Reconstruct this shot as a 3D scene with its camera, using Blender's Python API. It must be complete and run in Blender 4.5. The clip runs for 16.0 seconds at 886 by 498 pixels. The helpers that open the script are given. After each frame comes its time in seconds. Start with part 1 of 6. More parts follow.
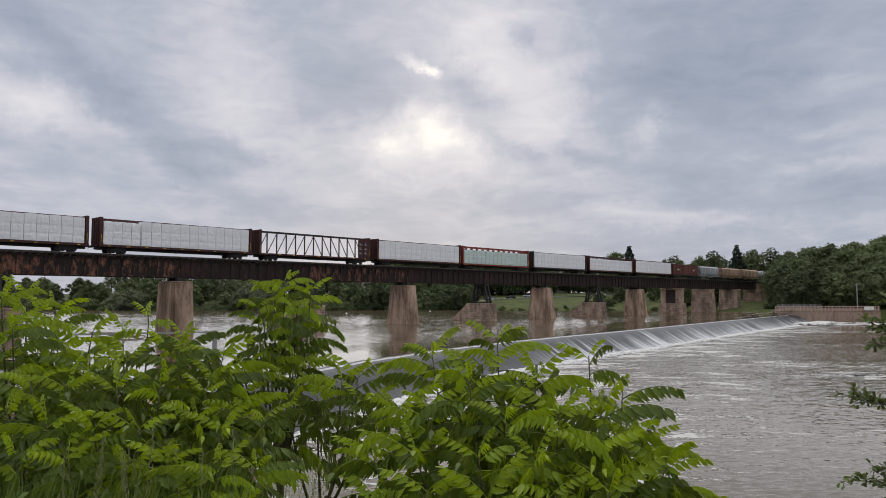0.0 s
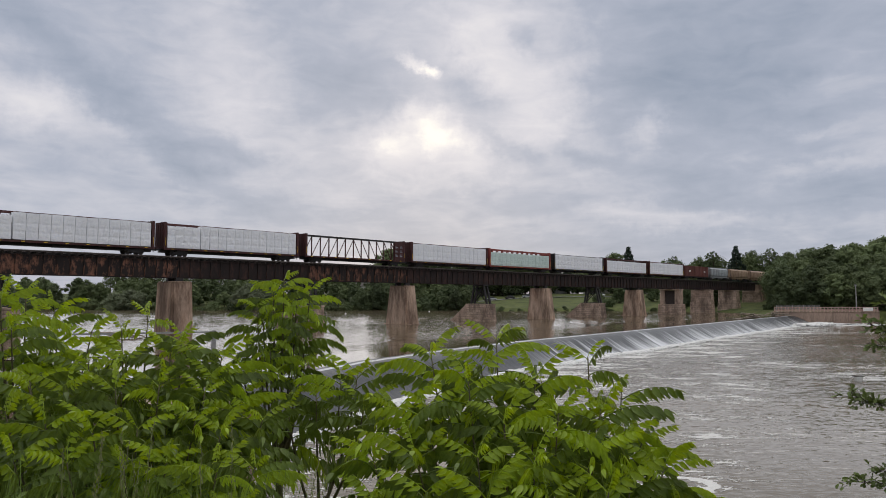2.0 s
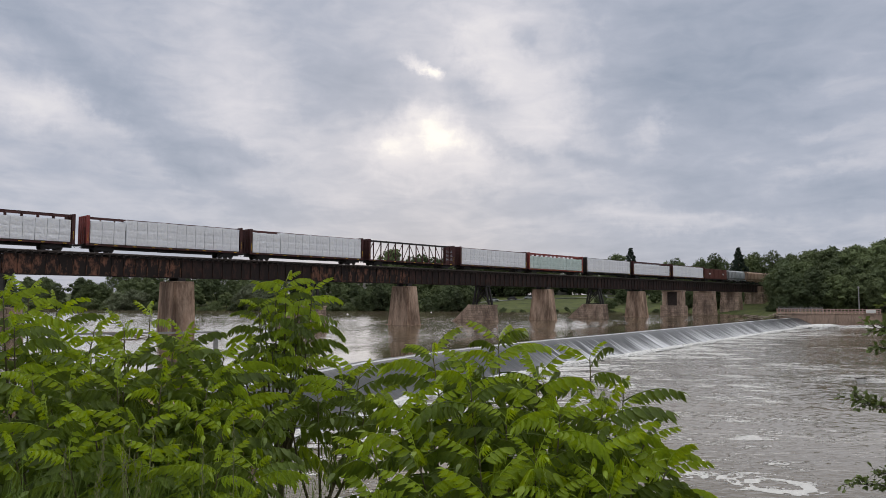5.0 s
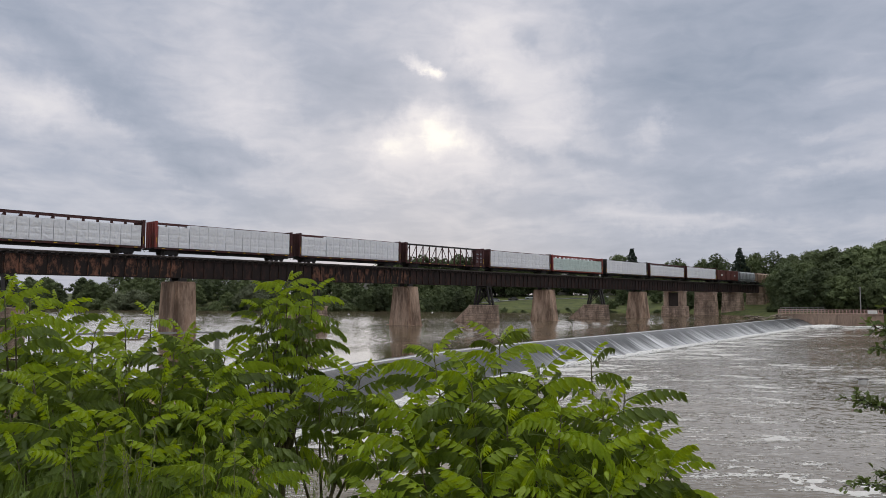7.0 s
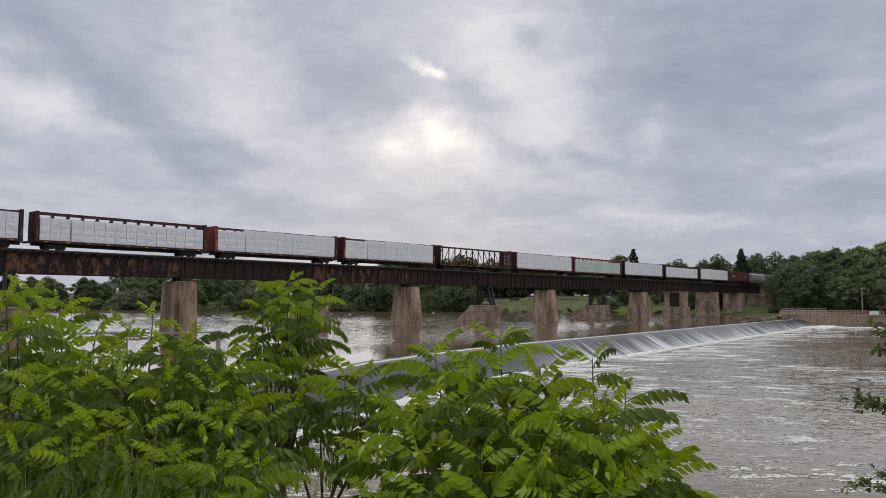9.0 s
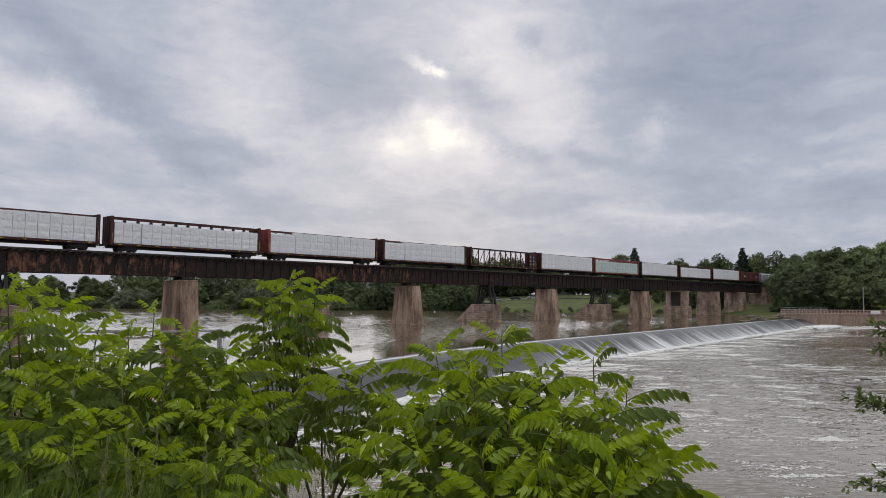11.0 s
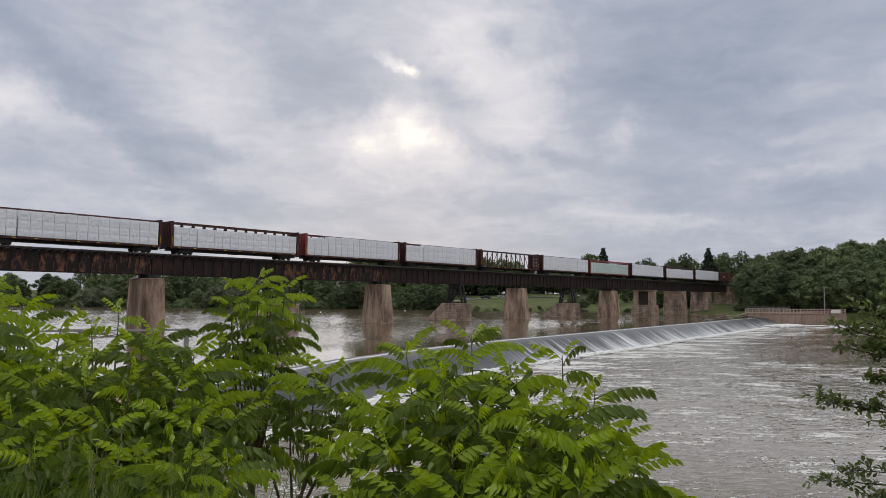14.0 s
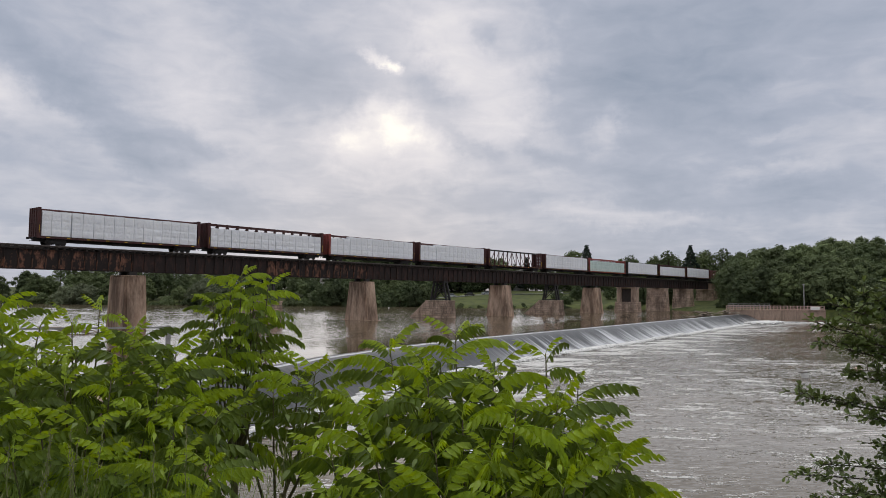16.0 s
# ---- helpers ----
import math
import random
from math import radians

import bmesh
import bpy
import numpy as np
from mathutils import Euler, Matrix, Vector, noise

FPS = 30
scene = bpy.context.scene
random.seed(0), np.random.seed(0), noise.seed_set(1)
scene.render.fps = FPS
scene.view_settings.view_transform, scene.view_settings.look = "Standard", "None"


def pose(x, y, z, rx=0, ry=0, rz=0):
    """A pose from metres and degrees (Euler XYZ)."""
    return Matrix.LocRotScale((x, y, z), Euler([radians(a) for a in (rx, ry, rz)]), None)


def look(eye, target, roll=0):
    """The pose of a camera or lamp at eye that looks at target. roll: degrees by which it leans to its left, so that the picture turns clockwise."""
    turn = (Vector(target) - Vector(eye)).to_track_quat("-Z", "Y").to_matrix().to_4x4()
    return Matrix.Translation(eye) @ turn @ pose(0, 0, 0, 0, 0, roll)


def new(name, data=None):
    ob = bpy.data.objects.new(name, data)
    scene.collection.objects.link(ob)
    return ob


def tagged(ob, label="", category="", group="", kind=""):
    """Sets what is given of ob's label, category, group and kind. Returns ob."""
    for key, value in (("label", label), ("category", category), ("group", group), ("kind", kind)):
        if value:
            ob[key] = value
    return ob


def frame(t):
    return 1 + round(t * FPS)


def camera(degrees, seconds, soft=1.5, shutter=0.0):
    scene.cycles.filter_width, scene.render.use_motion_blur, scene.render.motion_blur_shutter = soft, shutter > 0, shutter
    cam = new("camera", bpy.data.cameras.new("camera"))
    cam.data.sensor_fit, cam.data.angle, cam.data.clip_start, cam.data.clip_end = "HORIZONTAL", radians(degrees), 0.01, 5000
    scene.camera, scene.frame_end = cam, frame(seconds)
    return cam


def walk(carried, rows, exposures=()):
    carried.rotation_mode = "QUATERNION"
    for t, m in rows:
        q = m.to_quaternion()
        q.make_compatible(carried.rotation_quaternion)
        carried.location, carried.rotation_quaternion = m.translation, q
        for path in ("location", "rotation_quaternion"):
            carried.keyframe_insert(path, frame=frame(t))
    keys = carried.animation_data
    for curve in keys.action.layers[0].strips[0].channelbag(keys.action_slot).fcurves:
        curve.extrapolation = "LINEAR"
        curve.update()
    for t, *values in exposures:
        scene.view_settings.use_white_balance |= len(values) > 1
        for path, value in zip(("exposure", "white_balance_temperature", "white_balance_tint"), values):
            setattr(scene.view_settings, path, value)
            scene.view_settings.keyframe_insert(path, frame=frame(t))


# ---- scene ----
EYE = Vector((0.0, 0.0, 5.12))
cam = camera(63.88, 16.0, soft=0.7)

# seconds, heading from the bridge's axis, tilt up, lean (degrees)
HEADINGS = [
    (0, 43.17, 3.90, -0.03), (0.5, 43.07, 3.93, 0.04), (1, 43.11, 3.96, -0.00), (1.5, 43.12, 3.95, 0.03), (2, 43.11, 3.93, 0.06), (2.5, 43.17, 3.96,
    0.07), (3, 43.19, 3.96, 0.11), (3.5, 43.18, 3.99, 0.11), (4, 43.24, 3.98, 0.17), (6.5, 43.31, 4.01, 0.27), (7, 43.38, 4.02, 0.27), (7.5, 43.43, 4.03,
    0.25), (8, 43.43, 4.03, 0.30), (8.5, 43.45, 4.05, 0.34), (9, 43.48, 4.04, 0.35), (11.5, 43.60, 3.95, 0.45), (12, 43.61, 3.96, 0.52), (12.5, 43.63,
    3.93, 0.54), (13, 42.94, 3.87, 0.57), (13.5, 41.97, 3.87, 0.53), (14, 41.19, 3.88, 0.51), (14.5, 40.53, 3.88, 0.50), (15, 40.12, 3.90, 0.51), (15.5,
    39.85, 3.86, 0.49), (16, 39.90, 3.66, 0.47)]


def aim(heading, tilt, lean):
    h, e = radians(heading), radians(tilt)
    return look(EYE, EYE + Vector((math.cos(h) * math.cos(e), math.sin(h) * math.cos(e), math.sin(e))), lean)


walk(cam, [(t, aim(h, e, r)) for t, h, e, r in HEADINGS])

# ---- sky and sun ----
SUN_HEADING, SUN_HEIGHT = 45.0, 13.2
# clouds: degrees to the right of 43.17, degrees up, half width, half height, turn, brightness
SUNLIT = [
    (-1.4, 13.5, 3.4, 1.8, -8, 0.33),
    (-0.4, 12.5, 2.2, 1.3, -30, 0.20),
    (-4.6, 12.2, 1.5, 0.8, 0, 0.20),
    (-1.2, 12.2, 7.5, 5.5, -20, 0.20),
    (-2.4, 18.9, 2.2, 0.7, -30, 0.30),
    (-1.3, 18.4, 1.2, 0.6, -25, 0.34),
    (-4.4, 11.2, 4.4, 3.0, -20, 0.16),
    (2.2, 11.0, 3.0, 2.0, -40, 0.12),
]
BRIGHT = [
    (-31.0, 14.2, 6.0, 1.7, -14, 0.24),
    (-27.5, 11.8, 7.0, 1.8, -22, 0.12),
    (-18.0, 18.5, 7.0, 5.0, -40, 0.19),
    (-13.8, 13.1, 6.8, 2.2, -28, 0.14),
    (4.0, 21.5, 5.6, 4.4, -50, 0.24),
    (6.0, 16.4, 5.9, 3.6, -40, 0.18),
    (16.2, 13.0, 1.9, 1.6, 40, 0.22),
    (10.0, 12.4, 6.5, 2.2, -18, 0.14),
    (13.0, 7.0, 5.0, 0.9, -6, 0.15),
    (19.5, 5.8, 6.0, 0.8, -4, 0.14),
    (28.6, 9.6, 4.5, 0.8, 6, 0.12),
    (28.3, 15.0, 5.4, 1.0, 10, 0.08),
    (28.0, 12.2, 4.0, 0.5, 5, 0.08),
    (-12.0, 8.6, 9.0, 1.2, -10, 0.08),
    (9.4, 19.4, 2.9, 5.9, 0, 0.14),
]
DARK = [
    (-24.0, 13.8, 13.0, 1.8, -38, -0.17),
    (-33.0, 20.5, 5.6, 2.6, -30, -0.16),
    (-6.5, 16.6, 6.2, 2.7, -15, -0.17),
    (-15.5, 11.0, 7.0, 1.2, -24, -0.10),
    (2.0, 16.9, 2.9, 1.7, -30, -0.15),
    (19.5, 18.5, 9.5, 8.0, 0, -0.25),
    (23.0, 13.7, 9.1, 5.0, -20, -0.10),
    (31.0, 20.0, 9.1, 6.5, 15, -0.16),
    (18.0, 9.2, 5.2, 2.5, -15, -0.14),
    (29.0, 7.2, 9.0, 1.7, 6, -0.16),
    (4.6, 12.5, 3.9, 0.9, -30, -0.12),
    (11.2, 11.4, 3.6, 0.9, -24, -0.16),
    (7.0, 20.3, 3.0, 1.0, -25, -0.14),
    (-11.0, 6.5, 12.0, 1.7, -8, -0.08),
    (4.0, 7.6, 10.0, 1.8, 0, -0.10),
    (14.0, 3.8, 16.0, 1.6, 0, -0.10),
    (-18.0, 9.6, 9.0, 0.9, -12, -0.08),
]


def build_world():
    world = bpy.data.worlds.new("overcast_sky")
    scene.world = world
    world.use_nodes = True
    nt = world.node_tree
    nt.nodes.clear()
    N, L = nt.nodes.new, nt.links.new

    def math_node(op, a, b=None, c=None):
        n = N("ShaderNodeMath")
        n.operation = op
        for i, v in enumerate((a, b, c)):
            if v is None:
                continue
            if isinstance(v, (int, float)):
                n.inputs[i].default_value = v
            else:
                L(v, n.inputs[i])
        return n.outputs[0]

    out, bg = N("ShaderNodeOutputWorld"), N("ShaderNodeBackground")
    L(bg.outputs[0], out.inputs[0])
    coord = N("ShaderNodeTexCoord")
    turn = N("ShaderNodeVectorRotate")
    turn.rotation_type = "Z_AXIS"
    turn.inputs["Angle"].default_value = radians(-43.17)
    L(coord.outputs["Generated"], turn.inputs["Vector"])
    sep = N("ShaderNodeSeparateXYZ")
    L(turn.outputs[0], sep.inputs[0])
    az = math_node("MULTIPLY", math_node("ARCTAN2", sep.outputs[1], sep.outputs[0]), -180 / math.pi)
    up = math_node("MULTIPLY", math_node("ARCSINE", sep.outputs[2]), 180 / math.pi)
    uv = N("ShaderNodeCombineXYZ")
    L(az, uv.inputs[0]), L(up, uv.inputs[1])
    # ragged edges: shift the place by noise
    warp = N("ShaderNodeTexNoise")
    warp.inputs["Scale"].default_value, warp.inputs["Detail"].default_value, warp.inputs["Roughness"].default_value = 0.16, 8, 0.6
    L(uv.outputs[0], warp.inputs["Vector"])
    shift = N("ShaderNodeVectorMath")
    shift.operation = "MULTIPLY_ADD"
    L(warp.outputs["Color"], shift.inputs[0])
    shift.inputs[1].default_value = (5.0, 3.2, 0)
    L(uv.outputs[0], shift.inputs[2])
    centre = N("ShaderNodeVectorMath")
    centre.operation = "SUBTRACT"
    L(shift.outputs[0], centre.inputs[0])
    centre.inputs[1].default_value = (2.5, 1.6, 0)
    # a second, finer raggedness
    fine = N("ShaderNodeTexNoise")
    fine.inputs["Scale"].default_value, fine.inputs["Detail"].default_value, fine.inputs["Roughness"].default_value = 0.55, 8, 0.65
    L(uv.outputs[0], fine.inputs["Vector"])
    torn = N("ShaderNodeVectorMath")
    torn.operation = "MULTIPLY_ADD"
    L(fine.outputs["Color"], torn.inputs[0])
    torn.inputs[1].default_value = (3.6, 2.0, 0)
    L(centre.outputs[0], torn.inputs[2])
    back = N("ShaderNodeVectorMath")
    back.operation = "SUBTRACT"
    L(torn.outputs[0], back.inputs[0])
    back.inputs[1].default_value = (1.8, 1.0, 0)
    place = back.outputs[0]
    total = None
    for u, v, su, sv, rot, amp in SUNLIT + BRIGHT + DARK:
        m = N("ShaderNodeMapping")
        m.vector_type = "TEXTURE"
        m.inputs["Location"].default_value = (u, v, 0)
        m.inputs["Rotation"].default_value = (0, 0, radians(rot))
        m.inputs["Scale"].default_value = (su * 1.35, sv * 1.35, 1)
        L(place, m.inputs["Vector"])
        g = N("ShaderNodeTexGradient")
        g.gradient_type = "SPHERICAL"
        L(m.outputs[0], g.inputs["Vector"])
        soft = N("ShaderNodeMapRange")
        soft.interpolation_type = "SMOOTHSTEP"
        L(g.outputs["Fac"], soft.inputs["Value"])
        total = math_node("MULTIPLY_ADD", soft.outputs[0], amp, total if total is not None else 0.0)
    # cloud sheets flattened towards the horizon
    drop = math_node("ADD", math_node("MAXIMUM", sep.outputs[2], 0.0), 0.10)
    sheet = N("ShaderNodeCombineXYZ")
    L(math_node("DIVIDE", sep.outputs[0], drop), sheet.inputs[0])
    L(math_node("DIVIDE", sep.outputs[1], drop), sheet.inputs[1])
    for scale, detail, amount, dist in ((0.9, 10, 0.30, 1.4), (2.6, 10, 0.17, 1.2)):
        n = N("ShaderNodeTexNoise")
        n.inputs["Scale"].default_value, n.inputs["Detail"].default_value = scale, detail
        n.inputs["Roughness"].default_value, n.inputs["Distortion"].default_value = 0.55, dist
        L(sheet.outputs[0], n.inputs["Vector"])
        total = math_node("MULTIPLY_ADD", math_node("SUBTRACT", n.outputs["Fac"], 0.5), amount, total)
    # slanting billows
    slant = N("ShaderNodeMapping")
    slant.inputs["Rotation"].default_value = (0, 0, radians(28))
    slant.inputs["Scale"].default_value = (0.05, 0.13, 1)
    L(uv.outputs[0], slant.inputs["Vector"])
    for scale, amount in ((1.6, 0.36), (5.0, 0.27)):
        n = N("ShaderNodeTexNoise")
        n.inputs["Scale"].default_value, n.inputs["Detail"].default_value = scale, 8
        n.inputs["Roughness"].default_value, n.inputs["Distortion"].default_value = 0.52, 0.9
        L(slant.outputs[0], n.inputs["Vector"])
        total = math_node("MULTIPLY_ADD", math_node("SUBTRACT", n.outputs["Fac"], 0.5), amount, total)
    total = math_node("ADD", total, 0.37)
    ramp = N("ShaderNodeValToRGB")
    el = ramp.color_ramp.elements
    el[0].position, el[0].color = 0.0, (0.26, 0.31, 0.40, 1)
    el[1].position, el[1].color = 1.0, (1.0, 0.96, 0.89, 1)
    for pos, col in ((0.32, (0.412, 0.445, 0.535, 1)), (0.6, (0.645, 0.640, 0.695, 1)), (0.8, (0.80, 0.775, 0.79, 1))):
        e = el.new(pos)
        e.color = col
    L(total, ramp.inputs[0])
    sky = N("ShaderNodeTexSky")
    sky.sky_type, sky.sun_disc = "NISHITA", False
    sky.sun_elevation, sky.sun_rotation = radians(SUN_HEIGHT), radians(90 - SUN_HEADING)
    thin = N("ShaderNodeVectorMath")
    thin.operation = "SCALE"
    L(sky.outputs[0], thin.inputs[0])
    thin.inputs["Scale"].default_value = 0.06
    mix = N("ShaderNodeMix")
    mix.data_type = "RGBA"
    mix.inputs["Factor"].default_value = 0.05
    L(ramp.outputs[0], mix.inputs["A"]), L(thin.outputs[0], mix.inputs["B"])
    # an overcast sky is brightest overhead
    rise = N("ShaderNodeMapRange")
    rise.interpolation_type = "SMOOTHSTEP"
    rise.inputs["From Min"].default_value, rise.inputs["From Max"].default_value = 28, 75
    rise.inputs["To Min"].default_value, rise.inputs["To Max"].default_value = 1.0, ZENITH
    L(up, rise.inputs["Value"])
    # overhead the cloud is an even neutral grey
    over = N("ShaderNodeMapRange")
    over.interpolation_type = "SMOOTHSTEP"
    over.inputs["From Min"].default_value, over.inputs["From Max"].default_value = 25, 45
    over.inputs["To Max"].default_value = 0.9
    L(up, over.inputs["Value"])
    even = N("ShaderNodeMix")
    even.data_type = "RGBA"
    L(over.outputs[0], even.inputs["Factor"]), L(mix.outputs["Result"], even.inputs["A"])
    even.inputs["B"].default_value = (0.495, 0.49, 0.48, 1)
    L(even.outputs["Result"], bg.inputs["Color"])
    L(math_node("MULTIPLY", rise.outputs[0], SKY), bg.inputs["Strength"])


SKY, ZENITH = 1.05, 2.75
build_world()
sun = new("sun", bpy.data.lights.new("sun", "SUN"))
sun.data.energy, sun.data.angle, sun.data.color = 0.5, radians(80), (1.0, 0.95, 0.87)
h, e = radians(SUN_HEADING), radians(SUN_HEIGHT + 6)
sun.matrix_world = look(Vector((math.cos(h) * math.cos(e), math.sin(h) * math.cos(e), math.sin(e))) * 300, (0, 0, 0))
scene.view_settings.exposure = 0.0

# ---- materials ----


def material(name, dark, light, scale=2.0, rough=0.7, bump=0.15, metal=0.0, stain=None, stain_amount=0.5, stretch=(1, 1, 1), vary=0.12, through_light=0.0,
             fine=12.0, spec=0.4, patches=(0.48, 0.68), depth=0.05, running=False, grain=1.0, fold=0.0, detail=6, wash=(0.35, 0.75)):
    """Two tones by noise, a finer grain, stains of a third tone, brightness that differs from piece to piece."""
    m = bpy.data.materials.new(name)
    m.use_nodes = True
    nt = m.node_tree
    N, L = nt.nodes.new, nt.links.new
    bsdf, out = nt.nodes["Principled BSDF"], nt.nodes["Material Output"]
    coord = N("ShaderNodeTexCoord")
    mp = N("ShaderNodeMapping")
    mp.inputs["Scale"].default_value = stretch
    if running:
        # the pattern runs on from piece to piece
        L(N("ShaderNodeNewGeometry").outputs["Position"], mp.inputs["Vector"])
    else:
        L(coord.outputs["Object"], mp.inputs["Vector"])

    def tex(s, detail=detail, rough_=0.6):
        n = N("ShaderNodeTexNoise")
        n.inputs["Scale"].default_value, n.inputs["Detail"].default_value, n.inputs["Roughness"].default_value = s, detail, rough_
        n.inputs["Distortion"].default_value = fold
        L(mp.outputs[0], n.inputs["Vector"])
        return n.outputs["Fac"]

    def mix(fac, a, b):
        n = N("ShaderNodeMix")
        n.data_type = "RGBA"
        for v, key in ((fac, "Factor"), (a, "A"), (b, "B")):
            if isinstance(v, (int, float)):
                n.inputs[key].default_value = v
            elif isinstance(v, tuple):
                n.inputs[key].default_value = (*v, 1)
            else:
                L(v, n.inputs[key])
        return n.outputs["Result"]

    def steps(v, a, b):
        n = N("ShaderNodeMapRange")
        n.inputs["From Min"].default_value, n.inputs["From Max"].default_value = a, b
        L(v, n.inputs["Value"])
        return n.outputs[0]

    big, small = tex(scale), tex(scale * fine, min(4, detail))
    col = mix(steps(big, 0.3, 0.7), dark, light)
    col = mix(steps(small, *wash), col, tuple(min(1, c * 1.15) for c in light))
    if stain:
        fac = N("ShaderNodeMath")
        fac.operation = "MULTIPLY"
        L(steps(tex(scale * 0.6 + 0.13, 8, 0.7), *patches), fac.inputs[0])
        fac.inputs[1].default_value = stain_amount
        col = mix(fac.outputs[0], col, stain)
    info = N("ShaderNodeObjectInfo")
    geo = N("ShaderNodeNewGeometry")
    rnd = N("ShaderNodeMath")
    rnd.operation = "MULTIPLY_ADD"
    rnd.inputs[1].default_value = grain
    L(geo.outputs["Random Per Island"], rnd.inputs[0]), L(info.outputs["Random"], rnd.inputs[2])
    val = N("ShaderNodeMapRange")
    val.inputs["From Max"].default_value = 1.0 + grain
    val.inputs["To Min"].default_value, val.inputs["To Max"].default_value = 1 - vary, 1 + vary
    L(rnd.outputs[0], val.inputs["Value"])
    hsv = N("ShaderNodeHueSaturation")
    L(col, hsv.inputs["Color"]), L(val.outputs[0], hsv.inputs["Value"])
    L(hsv.outputs[0], bsdf.inputs["Base Color"])
    bsdf.inputs["Roughness"].default_value, bsdf.inputs["Metallic"].default_value = rough, metal
    bsdf.inputs["Specular IOR Level"].default_value = spec
    if bump:
        b = N("ShaderNodeBump")
        b.inputs["Strength"].default_value, b.inputs["Distance"].default_value = bump, depth
        add = N("ShaderNodeMath")
        add.operation = "ADD"
        L(big, add.inputs[0]), L(small, add.inputs[1])
        L(add.outputs[0], b.inputs["Height"])
        L(b.outputs[0], bsdf.inputs["Normal"])
    if through_light:
        tr, ms = N("ShaderNodeBsdfTranslucent"), N("ShaderNodeMixShader")
        hs2 = N("ShaderNodeHueSaturation")
        hs2.inputs["Hue"].default_value, hs2.inputs["Saturation"].default_value, hs2.inputs["Value"].default_value = 0.48, 1.1, 1.5
        L(hsv.outputs[0], hs2.inputs["Color"]), L(hs2.outputs[0], tr.inputs["Color"])
        ms.inputs[0].default_value = through_light
        L(bsdf.outputs[0], ms.inputs[1]), L(tr.outputs[0], ms.inputs[2]), L(ms.outputs[0], out.inputs["Surface"])
    return m


def water_material(name, deep, shallow, waves, rough, calm, lee, still, foam=0.0, stretch=(0.55, 1.5, 1)):
    """Silty water: body colour, sheen, ripples at several sizes (scale, slope) with calmer patches; foam: share of thin broken froth."""
    m = bpy.data.materials.new(name)
    m.use_nodes = True
    nt = m.node_tree
    N, L = nt.nodes.new, nt.links.new
    bsdf = nt.nodes["Principled BSDF"]
    geo = N("ShaderNodeTexCoord")
    turn = N("ShaderNodeVectorRotate")
    turn.rotation_type = "Z_AXIS"
    turn.inputs["Angle"].default_value = radians(47)
    L(geo.outputs["Object"], turn.inputs["Vector"])
    mp = N("ShaderNodeMapping")
    mp.inputs["Scale"].default_value = stretch
    L(turn.outputs[0], mp.inputs["Vector"])

    def vec(op, a, b, c=None):
        v = N("ShaderNodeVectorMath")
        v.operation = op
        for k, x in enumerate((a, b, c)):
            if x is None:
                continue
            if isinstance(x, tuple):
                v.inputs[k].default_value = x
            else:
                L(x, v.inputs[k])
        return v.outputs[0]
    slope = None
    for s, amount in waves:
        n = N("ShaderNodeTexNoise")
        n.inputs["Scale"].default_value, n.inputs["Detail"].default_value, n.inputs["Distortion"].default_value = s, 2, 0.5
        L(mp.outputs[0], n.inputs["Vector"])
        tilt = vec("SUBTRACT", n.outputs["Color"], (0.5, 0.5, 0.5))
        slope = vec("MULTIPLY", tilt, (amount, amount, 0)) if slope is None else vec("MULTIPLY_ADD", tilt, (amount, amount, 0), slope)
    patch = N("ShaderNodeTexNoise")
    patch.inputs["Scale"].default_value, patch.inputs["Detail"].default_value = 0.035, 3
    L(mp.outputs[0], patch.inputs["Vector"])
    level = N("ShaderNodeMapRange")
    level.inputs["From Min"].default_value, level.inputs["From Max"].default_value = 0.38, 0.6
    level.inputs["To Min"].default_value, level.inputs["To Max"].default_value = calm, 1.0
    L(patch.outputs["Fac"], level.inputs["Value"])
    # quieter water: up to the first y of lee only a share (still) of the waves is left
    where = N("ShaderNodeSeparateXYZ")
    L(geo.outputs["Object"], where.inputs[0])
    quiet = N("ShaderNodeMapRange")
    quiet.inputs["From Min"].default_value, quiet.inputs["From Max"].default_value = lee
    quiet.inputs["To Min"].default_value, quiet.inputs["To Max"].default_value = still, 1.0
    L(where.outputs[1], quiet.inputs["Value"])
    force = N("ShaderNodeMath")
    force.operation = "MULTIPLY"
    L(level.outputs[0], force.inputs[0]), L(quiet.outputs[0], force.inputs[1])
    sc = N("ShaderNodeVectorMath")
    sc.operation = "SCALE"
    L(slope, sc.inputs[0]), L(force.outputs[0], sc.inputs["Scale"])
    L(vec("NORMALIZE", vec("ADD", sc.outputs[0], (0, 0, 1)), None), bsdf.inputs["Normal"])
    n = N("ShaderNodeTexNoise")
    n.inputs["Scale"].default_value, n.inputs["Detail"].default_value = 0.07, 6
    L(mp.outputs[0], n.inputs["Vector"])
    r = N("ShaderNodeValToRGB")
    r.color_ramp.elements[0].position, r.color_ramp.elements[0].color = 0.35, (*deep, 1)
    r.color_ramp.elements[1].position, r.color_ramp.elements[1].color = 0.7, (*shallow, 1)
    L(n.outputs["Fac"], r.inputs[0])
    col = r.outputs[0]
    bsdf.inputs["Roughness"].default_value = rough
    bsdf.inputs["IOR"].default_value = 1.33
